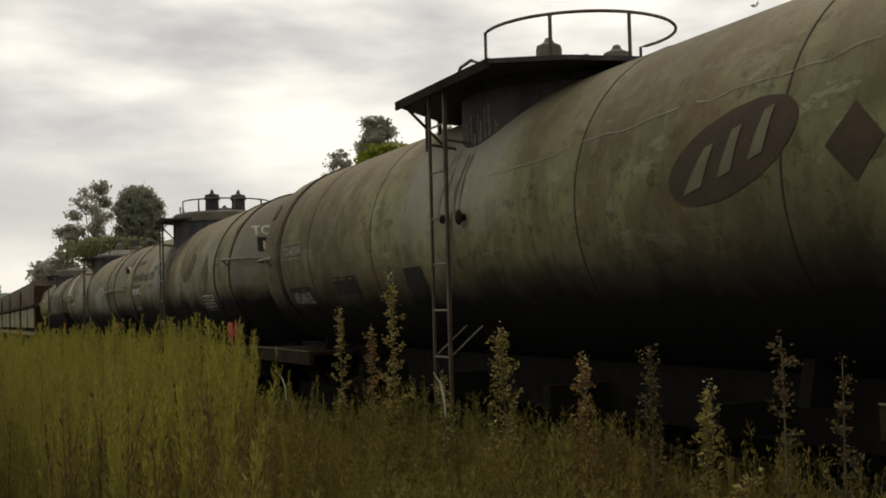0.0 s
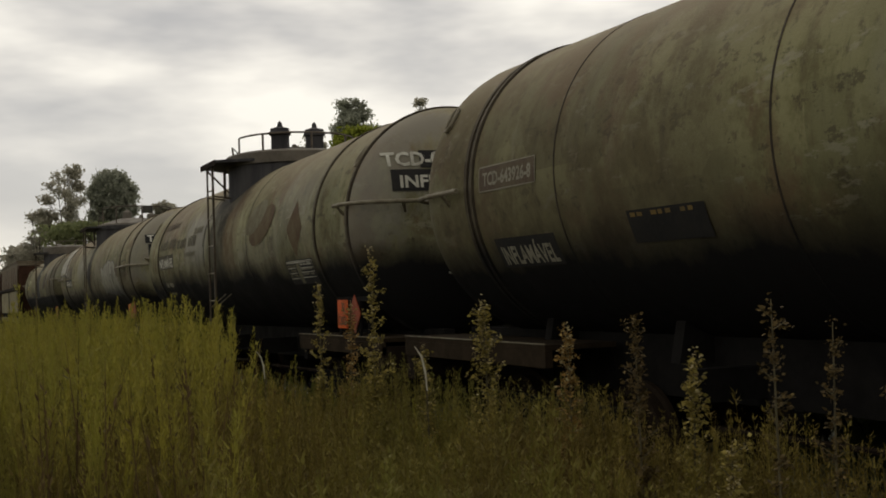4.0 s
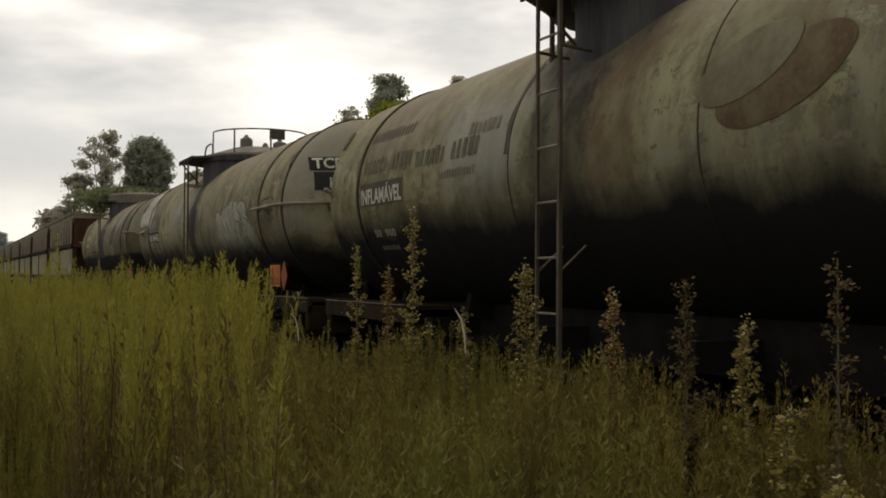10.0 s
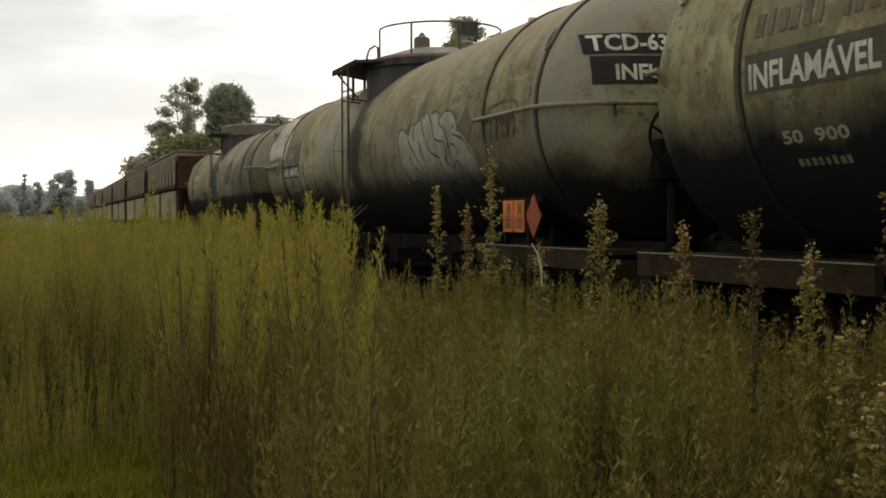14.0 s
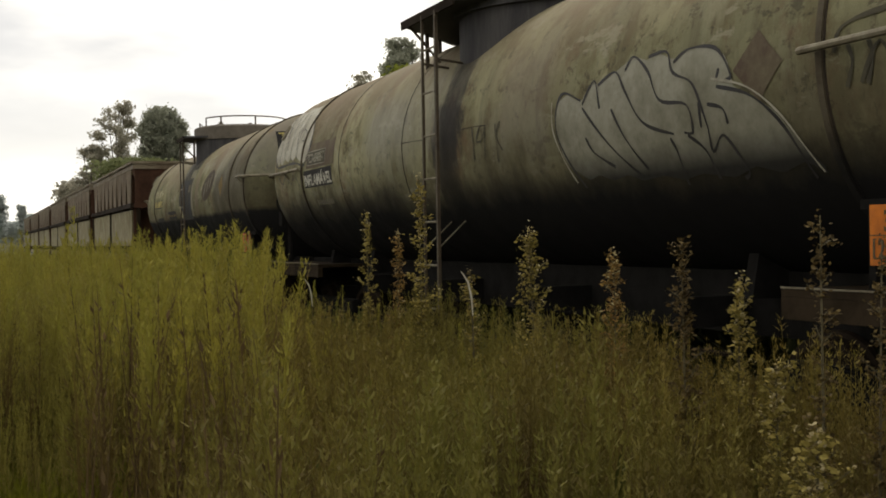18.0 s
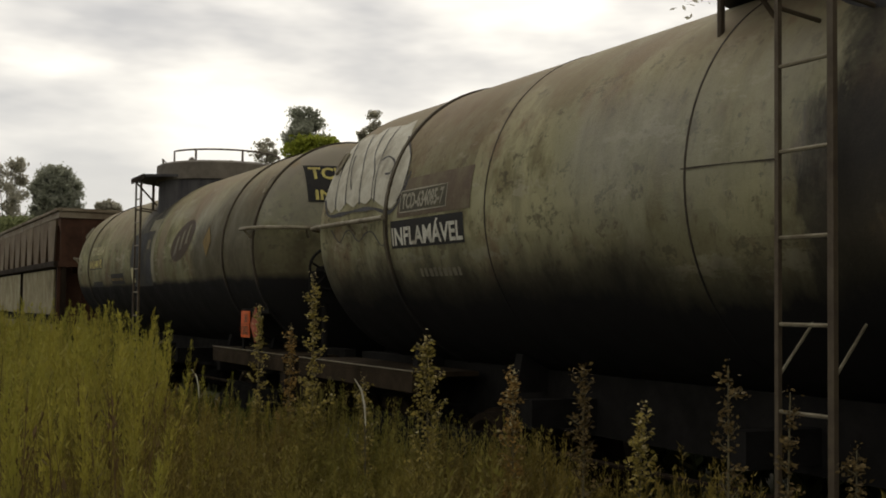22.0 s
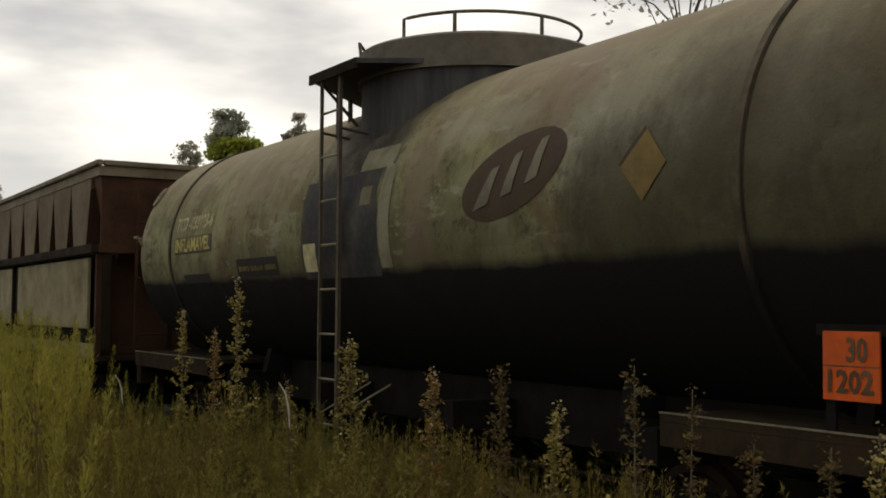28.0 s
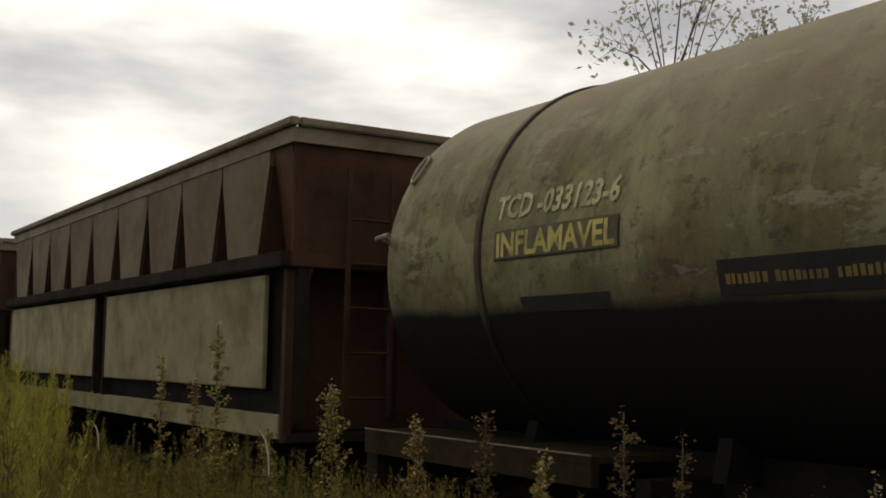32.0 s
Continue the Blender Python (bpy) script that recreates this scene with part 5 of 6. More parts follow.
sl = Shape().box(-0.95, 0.95, -0.11, 0.11, -0.30, -0.143).mesh("sleeper")
sl.materials.append(M_SLEEPER)
for k in range(110):
    o = new("sleeper", sl)
    o.parent, o.location = track, (AXIS, -8 + 0.62 * k, 0)

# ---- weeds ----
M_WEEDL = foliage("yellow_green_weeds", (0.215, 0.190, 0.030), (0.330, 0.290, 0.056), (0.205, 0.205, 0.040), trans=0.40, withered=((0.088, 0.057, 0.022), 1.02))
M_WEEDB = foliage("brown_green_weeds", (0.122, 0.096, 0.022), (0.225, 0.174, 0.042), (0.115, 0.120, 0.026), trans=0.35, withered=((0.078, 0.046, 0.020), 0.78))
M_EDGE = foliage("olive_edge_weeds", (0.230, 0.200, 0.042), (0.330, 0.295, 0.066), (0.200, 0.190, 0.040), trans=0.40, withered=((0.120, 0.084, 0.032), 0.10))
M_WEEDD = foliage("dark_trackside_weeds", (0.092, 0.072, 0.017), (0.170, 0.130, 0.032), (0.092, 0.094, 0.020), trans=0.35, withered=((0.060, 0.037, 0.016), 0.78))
M_GRASS = foliage("short_grass", (0.050, 0.055, 0.014), (0.110, 0.115, 0.028), (0.075, 0.080, 0.018))
M_LAWN = foliage("bright_short_grass", (0.10, 0.105, 0.012), (0.18, 0.175, 0.020), (0.13, 0.135, 0.014), trans=0.35)
M_VERGE = foliage("dark_verge_grass", (0.020, 0.026, 0.007), (0.055, 0.062, 0.016), (0.032, 0.036, 0.010))
M_STALKD = foliage("weed_leaves_dark", (0.035, 0.025, 0.011), (0.15, 0.105, 0.042), (0.065, 0.048, 0.018))
M_WITHER = foliage("withered_stem_brown", (0.060, 0.040, 0.019), (0.150, 0.100, 0.045), (0.085, 0.058, 0.026), trans=0.2)
M_SEED = foliage("pale_seed_heads", (0.16, 0.12, 0.05), (0.52, 0.45, 0.26), (0.26, 0.20, 0.08))
M_SCRUB = foliage("dark_scrub", (0.014, 0.017, 0.007), (0.034, 0.040, 0.015), (0.024, 0.027, 0.010), trans=0.1)
M_STALK = foliage("weed_leaves_olive", (0.085, 0.070, 0.018), (0.34, 0.270, 0.078), (0.18, 0.150, 0.034))
M_STALKR = foliage("weed_leaves_reddish", (0.095, 0.056, 0.018), (0.30, 0.190, 0.058), (0.16, 0.098, 0.030))
M_STEM = worn("weed_stem", (0.10, 0.085, 0.045), (0.05, 0.04, 0.022), 8, 0.85)
rng = np.random.default_rng(7)


def plant_template(seed, height, leaves, leaf, spread, plume, broad=1.0, bush=0.05):
    """Vertices and triangles of one wild plant: a bent stem and narrow leaves that turn upward, thicker towards the top; bush is how far the twigs reach."""
    r = np.random.default_rng(seed)
    bend = r.uniform(-0.10, 0.10, 2)
    v, f = [], []

    def axis(t):
        return np.array([bend[0] * t * t, bend[1] * t * t, t]) * height

    for a in (0, math.pi / 2):
        d = np.array([math.cos(a), math.sin(a), 0]) * 0.006
        o = len(v)
        for t in (0, 0.5, 1.0):
            v += [axis(t) - d * (1.1 - t), axis(t) + d * (1.1 - t)]
        for k in range(2):
            f += [(o + 2 * k, o + 2 * k + 1, o + 2 * k + 3), (o + 2 * k, o + 2 * k + 3, o + 2 * k + 2)]
    for k in range(leaves):
        t = r.uniform(0.10, 1.0) ** (0.7 if plume else 1.0)
        a = r.uniform(0, 2 * math.pi)
        out = np.array([math.cos(a), math.sin(a), 0])
        side_ = np.array([-math.sin(a), math.cos(a), 0])
        ln = leaf * r.uniform(0.5, 1.4) * (1.2 - 0.65 * t)
        d = out * spread * r.uniform(0.3, 1.2) + np.array([0, 0, r.uniform(0.3, 1.5)])
        d = d / np.linalg.norm(d) * ln
        w = side_ * ln * r.uniform(0.05, 0.10) * broad
        p = axis(t) + out * r.uniform(0, bush) * (1.1 - t)
        o = len(v)
        if bush > 0.06:
            v += [p - w, p + w, p + d]
            f += [(o, o + 1, o + 2)]
            continue
        v += [p, p + d * 0.5 + w, p + d, p + d * 0.5 - w]
        f += [(o, o + 1, o + 2), (o, o + 2, o + 3)]
    return np.array(v), np.array(f)


def scatter(name, temps, places, material, label):
    """Many wild plants as one mesh: places are rows of x, y, z, size, turn, lean."""
    V, Fa, o = [], [], 0
    for k, (x, y, z, sc, turn, lean) in enumerate(places):
        tv, tf = temps[k % len(temps)]
        c, q = math.cos(turn), math.sin(turn)
        p = tv * sc
        p = np.stack([p[:, 0] * c - p[:, 1] * q + lean * p[:, 2] ** 2, p[:, 0] * q + p[:, 1] * c, p[:, 2]], 1) + (x, y, z)
        V.append(p)
        Fa.append(tf + o)
        o += len(tv)
    V, Fa = np.concatenate(V), np.concatenate(Fa)
    me = bpy.data.meshes.new(name)
    me.vertices.add(len(V))
    me.vertices.foreach_set("co", V.ravel())
    me.loops.add(len(Fa) * 3)
    me.loops.foreach_set("vertex_index", Fa.ravel().astype(np.int32))
    me.polygons.add(len(Fa))
    me.polygons.foreach_set("loop_start", np.arange(0, len(Fa) * 3, 3, dtype=np.int32))
    me.update(calc_edges=True)
    me.materials.append(material)
    ob = new(name, me)
    return tagged(ob, label, "weeds", kind="stuff")


def field(count, x0, x1, y0, y1, size, keep):
    out = []
    while len(out) < count:
        x, y = rng.uniform(x0, x1), rng.uniform(y0, y1)
        k = keep(x, y)
        if k <= 0 or rng.uniform() > k:
            continue
        patch = 1.0 + 0.20 * noise.noise((x * 0.8, y * 0.8, 3)) + 0.20 * noise.noise((x * 2.3, y * 2.3, 8))
        out.append((x, y, ground_height(x, y) - 0.03, size(x, y) * patch * rng.uniform(0.82, 1.08), rng.uniform(0, 6.28), rng.uniform(-0.06, 0.06)))
    return out


def bearing(x, y):
    return math.degrees(math.atan2(x, y))


def lerp(v, *pairs):
    return float(np.interp(v, [p[0] for p in pairs], [p[1] for p in pairs]))


feather = [plant_template(100 + k, 1.0, 260, 0.034, 0.60, True, 1.7, 0.11) for k in range(8)]
coarse = [plant_template(400 + k, 1.0, 46, 0.10, 0.8, False, 4.0) for k in range(6)]
bushy = [plant_template(200 + k, 1.0, 190, 0.032, 0.9, False, 2.0, 0.12) for k in range(8)]
tuft = [plant_template(300 + k, 1.0, 16, 0.75, 0.35, False) for k in range(6)]


def tall(x, y):
    return lerp(bearing(x, y) + 1.1 * noise.noise((x * 1.7, y * 1.7, 2)), (-10, 1.60), (4, 1.64), (9, 1.66), (12.9, 1.72), (14.6, 1.30), (18, 1.18), (26, 1.08), (40, 1.0))


def left_field(x, y):
    d, b = math.hypot(x, y), bearing(x, y)
    if d < lerp(b, (4, 5.2), (14, 3.2), (24, 2.6)) or x > 3.55 or b < -16 or b > 24 or (d < 8.9 + 0.8 * noise.noise((x, y, 0)) and b < 4.6 + 1.5 * noise.noise((x * 0.7, y * 0.7, 5))):
        return 0
    return lerp(d, (2.6, 0.25), (4, 0.8), (7, 1.0), (16, 0.8), (30, 0.5)) * lerp(b, (13.4, 1.0), (14.8, 0.35), (24, 0.2))


def right_field(x, y):
    d, b = math.hypot(x, y), bearing(x, y)
    if d < 2.3 or x > 3.55 or b < 8 or b > 64:
        return 0
    return lerp(b, (8, 0.3), (18, 1.0))


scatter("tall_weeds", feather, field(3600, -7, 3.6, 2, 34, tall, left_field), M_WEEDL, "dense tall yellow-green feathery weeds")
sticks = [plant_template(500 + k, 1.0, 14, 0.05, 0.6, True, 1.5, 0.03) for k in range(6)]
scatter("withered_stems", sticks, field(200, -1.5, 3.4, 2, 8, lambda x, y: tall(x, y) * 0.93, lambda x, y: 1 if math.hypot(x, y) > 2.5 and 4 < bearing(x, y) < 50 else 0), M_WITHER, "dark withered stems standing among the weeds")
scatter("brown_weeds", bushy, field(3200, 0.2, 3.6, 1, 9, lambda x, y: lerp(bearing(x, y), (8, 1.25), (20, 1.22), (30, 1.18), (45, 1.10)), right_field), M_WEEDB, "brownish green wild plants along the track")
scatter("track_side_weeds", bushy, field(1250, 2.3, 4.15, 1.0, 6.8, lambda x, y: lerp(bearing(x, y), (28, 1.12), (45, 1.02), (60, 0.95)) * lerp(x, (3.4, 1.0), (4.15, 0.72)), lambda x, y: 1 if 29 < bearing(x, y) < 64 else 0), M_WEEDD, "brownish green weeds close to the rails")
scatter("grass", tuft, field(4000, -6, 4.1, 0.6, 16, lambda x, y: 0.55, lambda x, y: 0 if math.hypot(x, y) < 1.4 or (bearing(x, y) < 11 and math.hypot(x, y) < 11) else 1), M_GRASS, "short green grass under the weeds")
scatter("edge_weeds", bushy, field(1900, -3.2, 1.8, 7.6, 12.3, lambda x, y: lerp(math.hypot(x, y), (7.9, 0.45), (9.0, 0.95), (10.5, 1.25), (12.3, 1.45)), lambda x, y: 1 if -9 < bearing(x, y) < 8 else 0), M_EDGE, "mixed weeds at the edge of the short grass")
scatter("short_lawn", tuft, field(6500, -1.6, 1.7, 5.0, 10.0, lambda x, y: 0.16, lambda x, y: 1 if -6 < bearing(x, y) < 10 else 0), M_LAWN, "bright short green grass in front of the weeds")
scatter("verge_grass", tuft, field(2200, 3.2, 4.45, -2, 30, lambda x, y: 0.38, lambda x, y: 1), M_VERGE, "dark green grass on the track edge")
scatter("far_weeds", feather, field(900, -40, 3.6, 30, 120, lambda x, y: 1.55, lambda x, y: 1 if -20 < bearing(x, y) < 8 else 0), M_EDGE, "far yellow-green weeds")
scatter("scrub_behind_track", coarse, field(2700, 7.2, 10.5, -8, 50, lambda x, y: 2.5, lambda x, y: 1), M_SCRUB, "dark green scrub behind the track")


def weed_stalk(bear, x, top, material, seed, width=1.0, label="tall weed stalk with small olive leaves"):
    """A single tall weed that stands out: stem, leaf clusters, a seed head at the tip."""
    r = random.Random(seed)
    y = x / math.tan(radians(bear - 0.35))
    z0 = ground_height(x, y) - 0.02
    h = top - z0
    w = thing("weed_stalk", x, y, z0, label, "wild plant", "tall weeds by the track")
    lean = (r.uniform(-0.02, 0.02), r.uniform(-0.02, 0.02))
    ax = lambda t: (lean[0] * t * t * h, lean[1] * t * t * h, t * h)
    twigs = []
    for k in range(int(30 + 12 * width)):
        t = 0.20 + 0.78 * (k + r.random()) / (30 + 12 * width)
        a = k * 2.4 + r.uniform(-0.7, 0.7)
        ln = 0.155 * min(1.7, 0.5 + 0.5 * width) * (1.22 - t) ** 0.8 * r.uniform(0.45, 1.25)
        twigs.append((t, Vector(ax(t)), Vector((math.cos(a), math.sin(a), r.uniform(0.5, 1.3))).normalized() * ln))
    part("stem", Shape().tube([ax(t) for t in (0, 0.25, 0.5, 0.75, 1)], [0.008, 0.007, 0.006, 0.004, 0.002], 5), M_STEM, w)
    s = Shape()
    for t, c, d in twigs:
        s.tube([c, c + d], [0.0025, 0.001], 4)
    tagged(part("branching", s, M_STEM, w), kind="stuff")
    for name, t0, t1, n, size in (("lower_leaves", 0.15, 0.62, 620, 0.036), ("upper_leaves", 0.45, 1.0, 720, 0.028), ("seed_head", 0.84, 1.02, 90, 0.018), ("pale_leaves", 0.30, 1.0, 130, 0.020)):
        s = Shape()
        mine = [q for q in twigs if t0 <= q[0] <= t1]
        for _ in range(int(n * (0.4 + 0.6 * width))):
            if name == "seed_head":
                c, d0 = Vector(ax(r.uniform(t0, 1.0))), Vector((0, 0, 0.02))
            else:
                _t, c, d0 = r.choice(mine)
            u = r.random() ** 0.6 if name == "pale_leaves" else r.random()
            c = c + d0 * u + Vector((r.gauss(0, 1), r.gauss(0, 1), r.gauss(0, 1))) * 0.011
            a = r.uniform(0, 6.283)
            ln = size * r.uniform(0.5, 1.1) * min(1.0, 0.55 + 0.5 * width)
            d = Vector((math.cos(a) + r.uniform(-0.6, 0.6), math.sin(a) + r.uniform(-0.6, 0.6), r.uniform(-0.5, 0.9))).normalized() * ln
            sd = d.cross(Vector((r.uniform(-1, 1), r.uniform(-1, 1), r.uniform(-1, 1)))).normalized() * ln * 0.33
            nn = d.cross(sd).normalized() * ln * 0.08
            s.add([c, c + d * 0.45 + sd, c + d, c + d * 0.45 - sd, c + d * 0.5 + nn], [(0, 1, 4), (1, 2, 4), (2, 3, 4), (3, 0, 4)])
        tagged(part(name, s, M_SEED if name in ("seed_head", "pale_leaves") and material is not M_STALKD else material, w), kind="stuff")
    return w


NEAR_STALKS = [  # bearing, distance from the viewer to the side, top, leaves, width
    (21.4, 2.5, 1.8, 0, 1.4), (18.7, 2.7, 1.63, 0, 1.0), (20.1, 2.9, 1.47, 1, 1.0), (27.1, 2.9, 1.46, 0, 2.2),
    (31.1, 2.9, 1.33, 1, 1.2), (34.5, 2.8, 1.39, 2, 1.0), (36.9, 2.9, 1.22, 0, 1.5), (41.1, 2.4, 1.46, 2, 0.5), (43.5, 2.6, 1.38, 2, 0.45),
]
SIDE_STALKS = [
    (24.0, 2.7, 1.22, 0, 0.9), (46.5, 2.7, 1.22, 2, 0.6), (39.0, 2.5, 0.96, 0, 1.5),
    (49.5, 2.6, 1.25, 2, 0.6), (41.0, 1.9, 0.92, 0, 1.8), (42.5, 1.8, 0.8, 2, 1.6), (53.0, 2.7, 1.3, 0, 0.8),
]
for k, (b, x, top, kind_, width) in enumerate(NEAR_STALKS + SIDE_STALKS):
    weed_stalk(b, x, top, (M_STALK, M_STALKR, M_STALKD)[kind_], 40 + k, width, "tall weed stalk with small %s leaves" % ("olive", "reddish", "dark withered")[kind_])


def dry_stem(bear, x, top):
    """A bleached, bent grass stem among the weeds."""
    y = x / math.tan(radians(bear))
    z0 = ground_height(x, y) - 0.02
    w = thing("dry_grass_stem", x, y, z0, "bleached bent grass stem among the weeds", "dry grass", "bleached grass stems")
    h = top - z0
    part("stem", Shape().tube([(0.05, 0, 0), (0.055, 0, h * 0.6), (0.045, 0, h * 0.85), (0.02, 0, h * 0.96), (-0.02, 0, h)], [0.003, 0.003, 0.003, 0.003, 0.002], 6), M_STEM, w, smooth=True)
    part("blade", Shape().tube([(0.046, -0.004, h * 0.84), (0.038, -0.004, h * 0.91), (0.018, -0.004, h * 0.965), (-0.025, -0.004, h * 1.005)], [0.003, 0.006, 0.006, 0.002], 6), M_DRY, w, "bleached bent blade", smooth=True)


M_DRY = worn("bleached_straw", (0.46, 0.43, 0.34), (0.30, 0.26, 0.18), 12, 0.8)
for b, x, top in ((23.2, 2.6, 1.21), (15.3, 2.6, 1.08)):
    dry_stem(b, x, top)


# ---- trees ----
# M_LEAFD and M_LEAFM are paled: distance haze is put into the leaf colour
M_LEAFD = foliage("hazed_dark_leaves", (0.25, 0.26, 0.20), (0.34, 0.35, 0.27), (0.29, 0.30, 0.23), trans=0.65)
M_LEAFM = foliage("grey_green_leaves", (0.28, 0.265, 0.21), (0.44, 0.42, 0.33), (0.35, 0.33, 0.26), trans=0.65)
M_LEAFG = foliage("bush_green_leaves", (0.13, 0.15, 0.07), (0.22, 0.24, 0.11), (0.17, 0.19, 0.09), trans=0.5)
# horizon trees: haze painted as a pale bluish leaf colour
M_FARLEAF = foliage("hazed_far_leaves", (0.32, 0.35, 0.33), (0.42, 0.45, 0.43), (0.36, 0.40, 0.38), trans=0.6)
M_LEAFY = foliage("yellow_green_leaves", (0.14, 0.17, 0.02), (0.26, 0.28, 0.04), (0.18, 0.21, 0.03), trans=0.3)


def tree(bear, dist, top_el, half_w, low_el, leaves, density, clump, seed, label, sparse=0.0, trunk=0.22, leaf=0.0032, dome=0):
    """A tree by bearing and distance: forked tapered trunk and a crown of leaf clumps on the limbs."""
    r = random.Random(seed)
    x, y = dist * math.sin(radians(bear)), dist * math.cos(radians(bear))
    z0 = ground_height(x, y) - 0.1
    top = 1.45 + dist * math.tan(radians(top_el)) - z0
    low = 1.45 + dist * math.tan(radians(low_el)) - z0
    rad = dist * math.tan(radians(half_w))
    w = thing("tree", x, y, z0, label, "tree", "trees behind the train")
    tips, s = [], Shape()
    hub = low + (top - low) * 0.15
    s.tube([(0, 0, 0), (0.05 * rad, 0, hub * 0.5), (0, 0.04 * rad, hub)], [trunk, trunk * 0.8, trunk * 0.6], 8)
    for k in range(11):
        a = k * 2.4 + r.uniform(-0.4, 0.4)
        q = r.uniform(0.25, 1.0)
        rr = rad * (0.85 * math.sqrt(1 - (1.7 * (q - 0.45)) ** 2 * 0.9) if abs(q - 0.45) < 0.6 else 0.3) * r.uniform(0.6, 1.0)
        end = Vector((rr * math.cos(a), rr * math.sin(a), low + (top - low) * q * 0.93))
        start = Vector((0, 0, hub * r.uniform(0.75, 1.0)))
        mid = start.lerp(end, 0.5) + Vector((0, 0, 0.10 * rad))
        s.tube([start, mid, end], [trunk * 0.42, trunk * 0.25, trunk * 0.07], 6)
        tips += [mid, end, mid.lerp(end, 0.5)]
        for _ in range(3):
            e2 = end + Vector((r.uniform(-1, 1), r.uniform(-1, 1), r.uniform(-0.3, 0.8))) * rad * 0.32
            s.tube([mid.lerp(end, r.uniform(0.3, 0.9)), e2], [trunk * 0.12, trunk * 0.04], 5)
            tips.append(e2)
    part("trunk", s, M_BARK, w, smooth=True)
    for _ in range(dome):
        v = Vector((r.gauss(0, 1), r.gauss(0, 1), r.gauss(0, 1))).normalized() * r.uniform(0.55, 0.88)
        tips.append(Vector((v.x * rad, v.y * rad, low + (top - low) * (0.5 + 0.5 * v.z))))
    if dome > 100:
        tips = tips[-dome:]
    # leaves: small bent quads in clumps about the limb tips
    tips = [t for t in tips if r.random() > sparse]
    V, Fa = [], []
    g = np.random.default_rng(seed)
    for t in tips:
        n = int(density * r.uniform(0.6, 1.3))
        c = np.array(t) + g.normal(0, 1, (n, 3)) * np.array([1, 1, 0.75]) * rad * clump
        ln = g.uniform(0.5, 1.1, n) * dist * leaf
        d = g.normal(0, 1, (n, 3))
        d /= np.linalg.norm(d, axis=1)[:, None]
        e = np.cross(d, g.normal(0, 1, (n, 3)))
        e /= np.linalg.norm(e, axis=1)[:, None]
        for p, a, b, l_ in zip(c, d, e, ln):
            if p[2] > top:
                p[2] = top - (p[2] - top)
            o = len(V)
            V += [p - a * l_, p + b * l_ * 0.55, p + a * l_, p - b * l_ * 0.55]
            Fa.append((o, o + 1, o + 2, o + 3))
    part("crown", Shape().add(V, Fa), leaves, w)
    return w


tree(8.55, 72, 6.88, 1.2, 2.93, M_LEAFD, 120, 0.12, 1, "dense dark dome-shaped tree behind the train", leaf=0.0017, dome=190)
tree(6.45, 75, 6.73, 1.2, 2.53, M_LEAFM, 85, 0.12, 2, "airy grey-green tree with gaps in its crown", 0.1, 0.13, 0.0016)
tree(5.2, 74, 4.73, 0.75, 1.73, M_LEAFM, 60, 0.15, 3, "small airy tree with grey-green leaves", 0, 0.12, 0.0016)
tree(7.1, 66, 4.03, 1.9, 0.53, M_LEAFG, 130, 0.2, 4, "dark green bush under the trees", leaf=0.0022)
tree(4.6, 78, 2.92, 1.0, 0.42, M_LEAFM, 70, 0.2, 5, "low bush with grey-green leaves")
tree(11, 70, 5.03, 0.55, 2.33, M_LEAFM, 70, 0.20, 6, "small round tree behind the train")
tree(20.35, 60, 9.9, 1.05, 6.35, M_LEAFD, 130, 0.17, 7, "dark tree with an uneven crown", 0.05, 0.18, 0.0018, 40)
tree(18.3, 62, 8.25, 0.8, 5.55, M_LEAFM, 45, 0.15, 8, "thin reddish grey tree", 0.15, 0.12, 0.0017)
tree(20.8, 52, 8.45, 1.2, 6.05, M_LEAFY, 80, 0.22, 9, "bright yellow-green bush under the trees")
tree(23.55, 60, 9.85, 0.65, 7.45, M_LEAFM, 65, 0.18, 10, "small airy tree behind the train", 0.05, 0.12, 0.0017)
tree(43.0, 26, 21.5, 5.8, 12.6, M_LEAFM, 13, 0.10, 11, "half-bare tree with thin branches and few leaves", 0.05, 0.065, 0.0036)
tree(48.5, 28, 18, 3.0, 12, M_LEAFM, 16, 0.11, 12, "half-bare tree with thin branches", 0.2, 0.10)
tree(47, 13.5, 15, 6.0, 1, M_LEAFG, 60, 0.16, 14, "leafy green tree close behind the track", 0, 0.10, 0.0055)
tree(52.5, 24, 16.5, 2.4, 10, M_LEAFD, 40, 0.14, 13, "leafy dark tree behind the train", 0.1, 0.12)
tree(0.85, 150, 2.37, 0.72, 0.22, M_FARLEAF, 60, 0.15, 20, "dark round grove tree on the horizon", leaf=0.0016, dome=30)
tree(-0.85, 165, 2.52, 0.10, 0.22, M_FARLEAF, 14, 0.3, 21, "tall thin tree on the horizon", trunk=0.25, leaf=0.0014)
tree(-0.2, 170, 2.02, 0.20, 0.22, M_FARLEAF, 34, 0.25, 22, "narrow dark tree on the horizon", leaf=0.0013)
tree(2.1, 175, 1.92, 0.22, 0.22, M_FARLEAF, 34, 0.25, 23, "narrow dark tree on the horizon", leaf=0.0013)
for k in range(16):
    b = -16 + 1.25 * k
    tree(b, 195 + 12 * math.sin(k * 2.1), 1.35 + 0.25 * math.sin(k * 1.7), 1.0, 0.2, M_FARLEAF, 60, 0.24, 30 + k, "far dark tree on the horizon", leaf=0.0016)


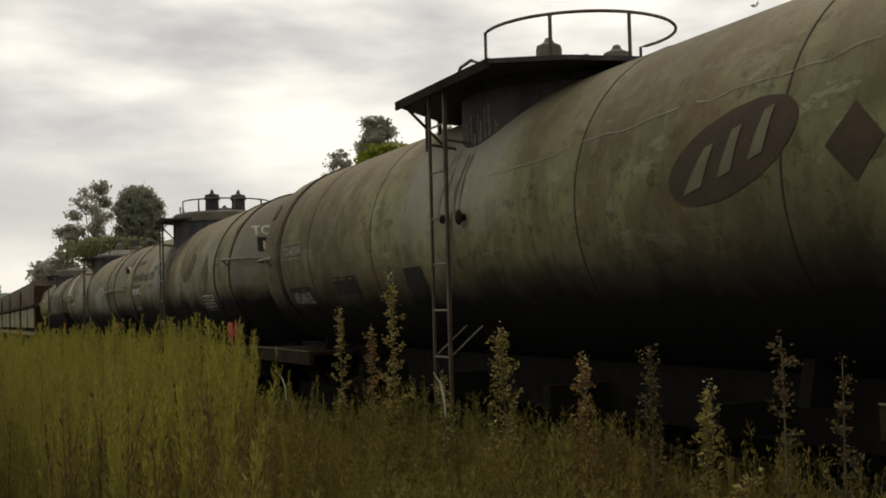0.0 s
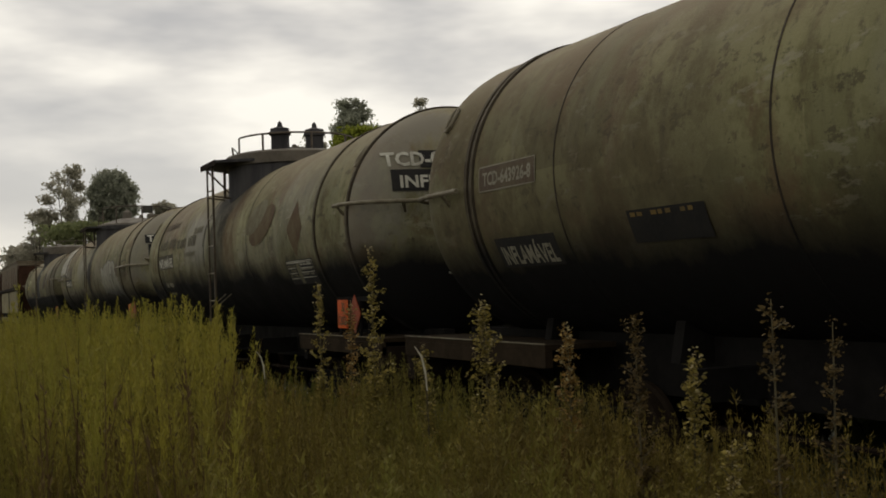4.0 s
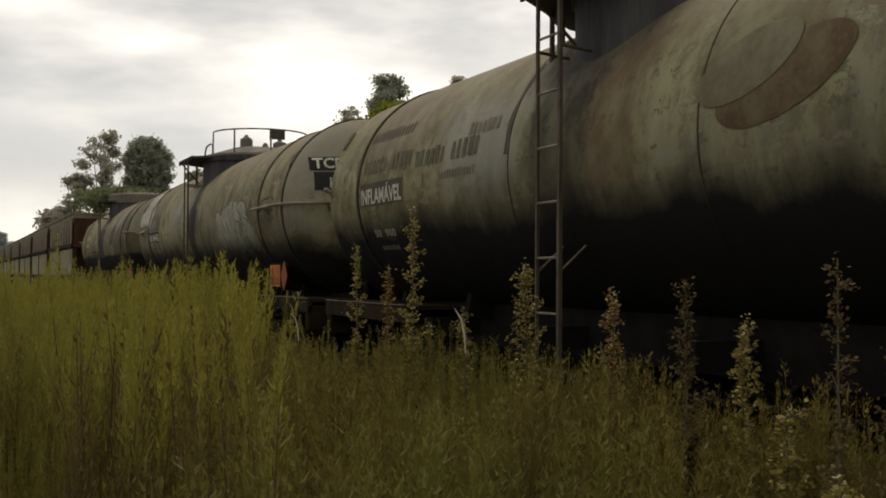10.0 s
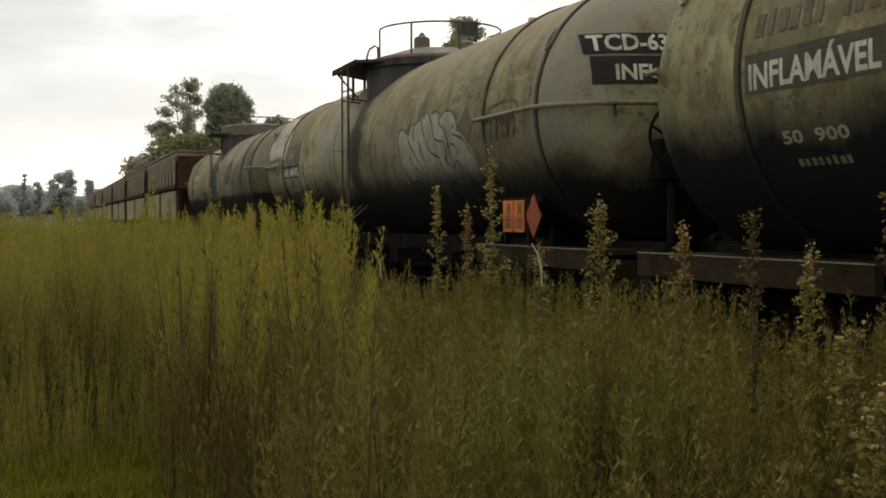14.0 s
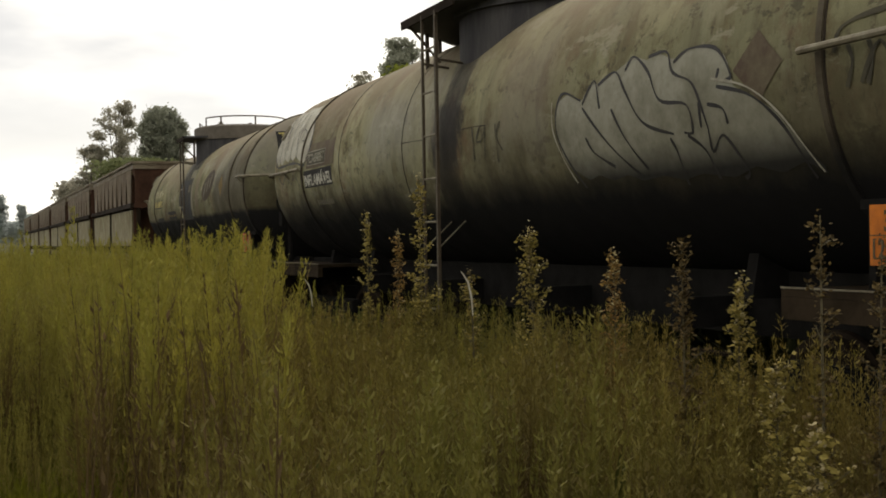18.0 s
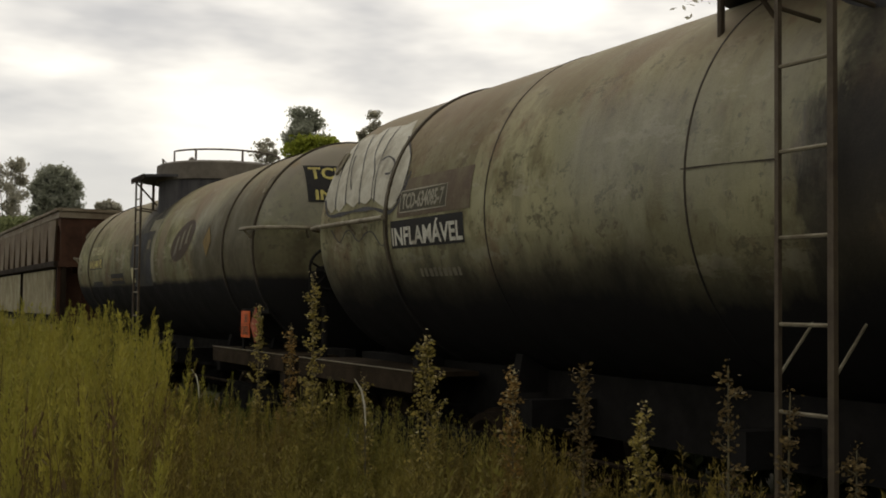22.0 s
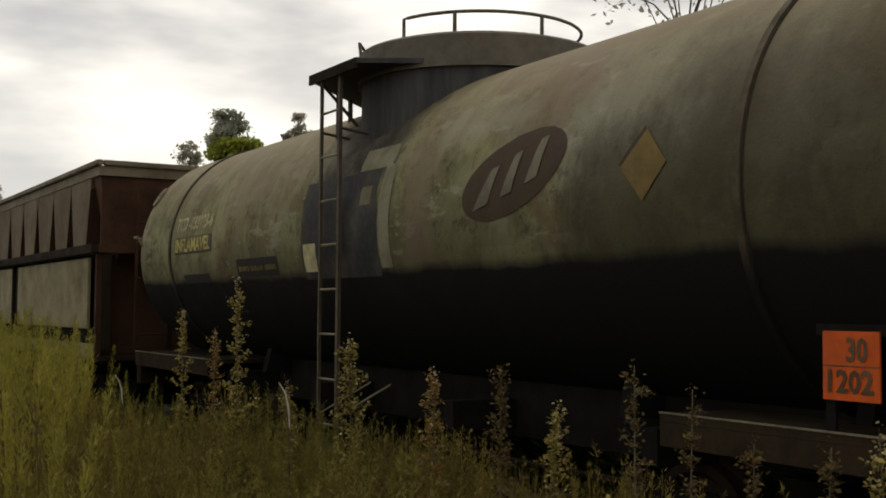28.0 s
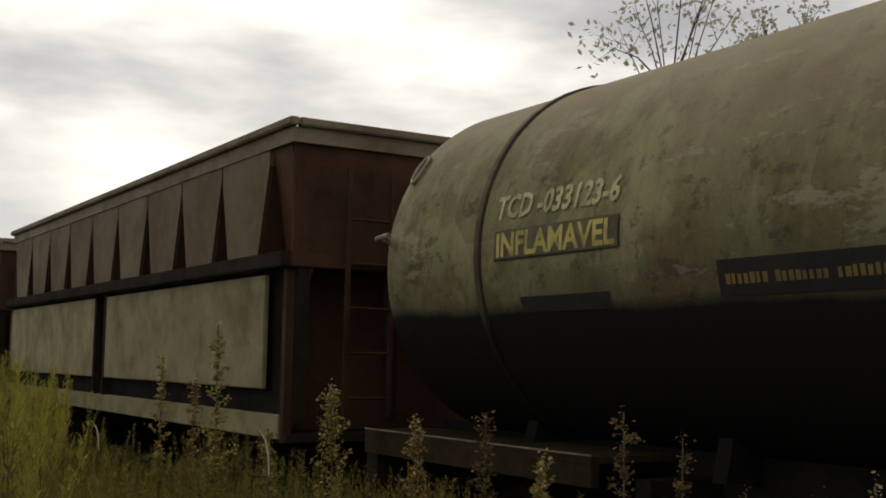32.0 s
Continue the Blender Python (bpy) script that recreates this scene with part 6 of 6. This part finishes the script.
def farmhouse(bear, dist):
    """A small whitewashed house far off behind the field."""
    x, y = dist * math.sin(radians(bear)), dist * math.cos(radians(bear))
    h = thing("farmhouse", x, y, ground_height(x, y) - 0.2, "small whitewashed farmhouse with a grey roof", "house")
    s = Shape().box(-3.5, 3.5, -3.0, 3.0, 0, 3.3)
    s.add([(x_, y_, z_) for x_ in (-3.5, 3.5) for y_, z_ in ((-3.0, 3.3), (3.0, 3.3), (0, 4.4))], [(0, 1, 2), (3, 5, 4)])
    part("wall", s, M_LIME, h)
    for sg in (-1, 1):
        r_ = Shape().add([(x_, sg * y_, z_ + d) for d in (0, 0.1) for x_, y_, z_ in ((-3.8, 3.4, 3.16), (3.8, 3.4, 3.16), (3.8, 0, 4.42), (-3.8, 0, 4.42))],
                         [(0, 1, 2, 3), (7, 6, 5, 4), (0, 4, 5, 1), (1, 5, 6, 2), (2, 6, 7, 3), (3, 7, 4, 0)])
        part("roof_slope", r_, M_TILE, h)
    for x_ in (-2.0, 1.2):
        part("window", Shape().box(x_, x_ + 1.0, -3.05, -2.98, 1.2, 2.2), M_PANEL, h)


M_LIME = worn("whitewashed_wall", (0.74, 0.73, 0.70), (0.50, 0.48, 0.44), 1.2, 0.85)
M_TILE = worn("grey_roof_sheet", (0.26, 0.25, 0.24), (0.15, 0.14, 0.13), 1.5, 0.8)
farmhouse(-1.75, 270)
stone = Shape().lathe([(0.001, 0.0), (0.05, 0.005), (0.065, 0.03), (0.045, 0.055), (0.001, 0.062)], "z", sides=9)
st = thing("pale_stone", 8.9 * math.sin(radians(0.0)), 8.9, ground_height(0.0, 8.9) + 0.09, "pale stone lying in the short grass", "stone")
part("stone_body", stone, M_LIME, st, smooth=True)


# ---- everything that moves ----
def motions():
    for w, y, nod in TANKS + HOPPERS:
        walk(w, [(t, pose(AXIS, y - s_, -0.035 * nod, nod)) for t, s_ in RUN])
    steps = [k * 0.25 for k in range(129)]
    for ax, y in ROLLERS:
        walk(ax, [(t, pose(0, y, 0.40, math.degrees(run(t) / 0.40))) for t in steps])


motions()
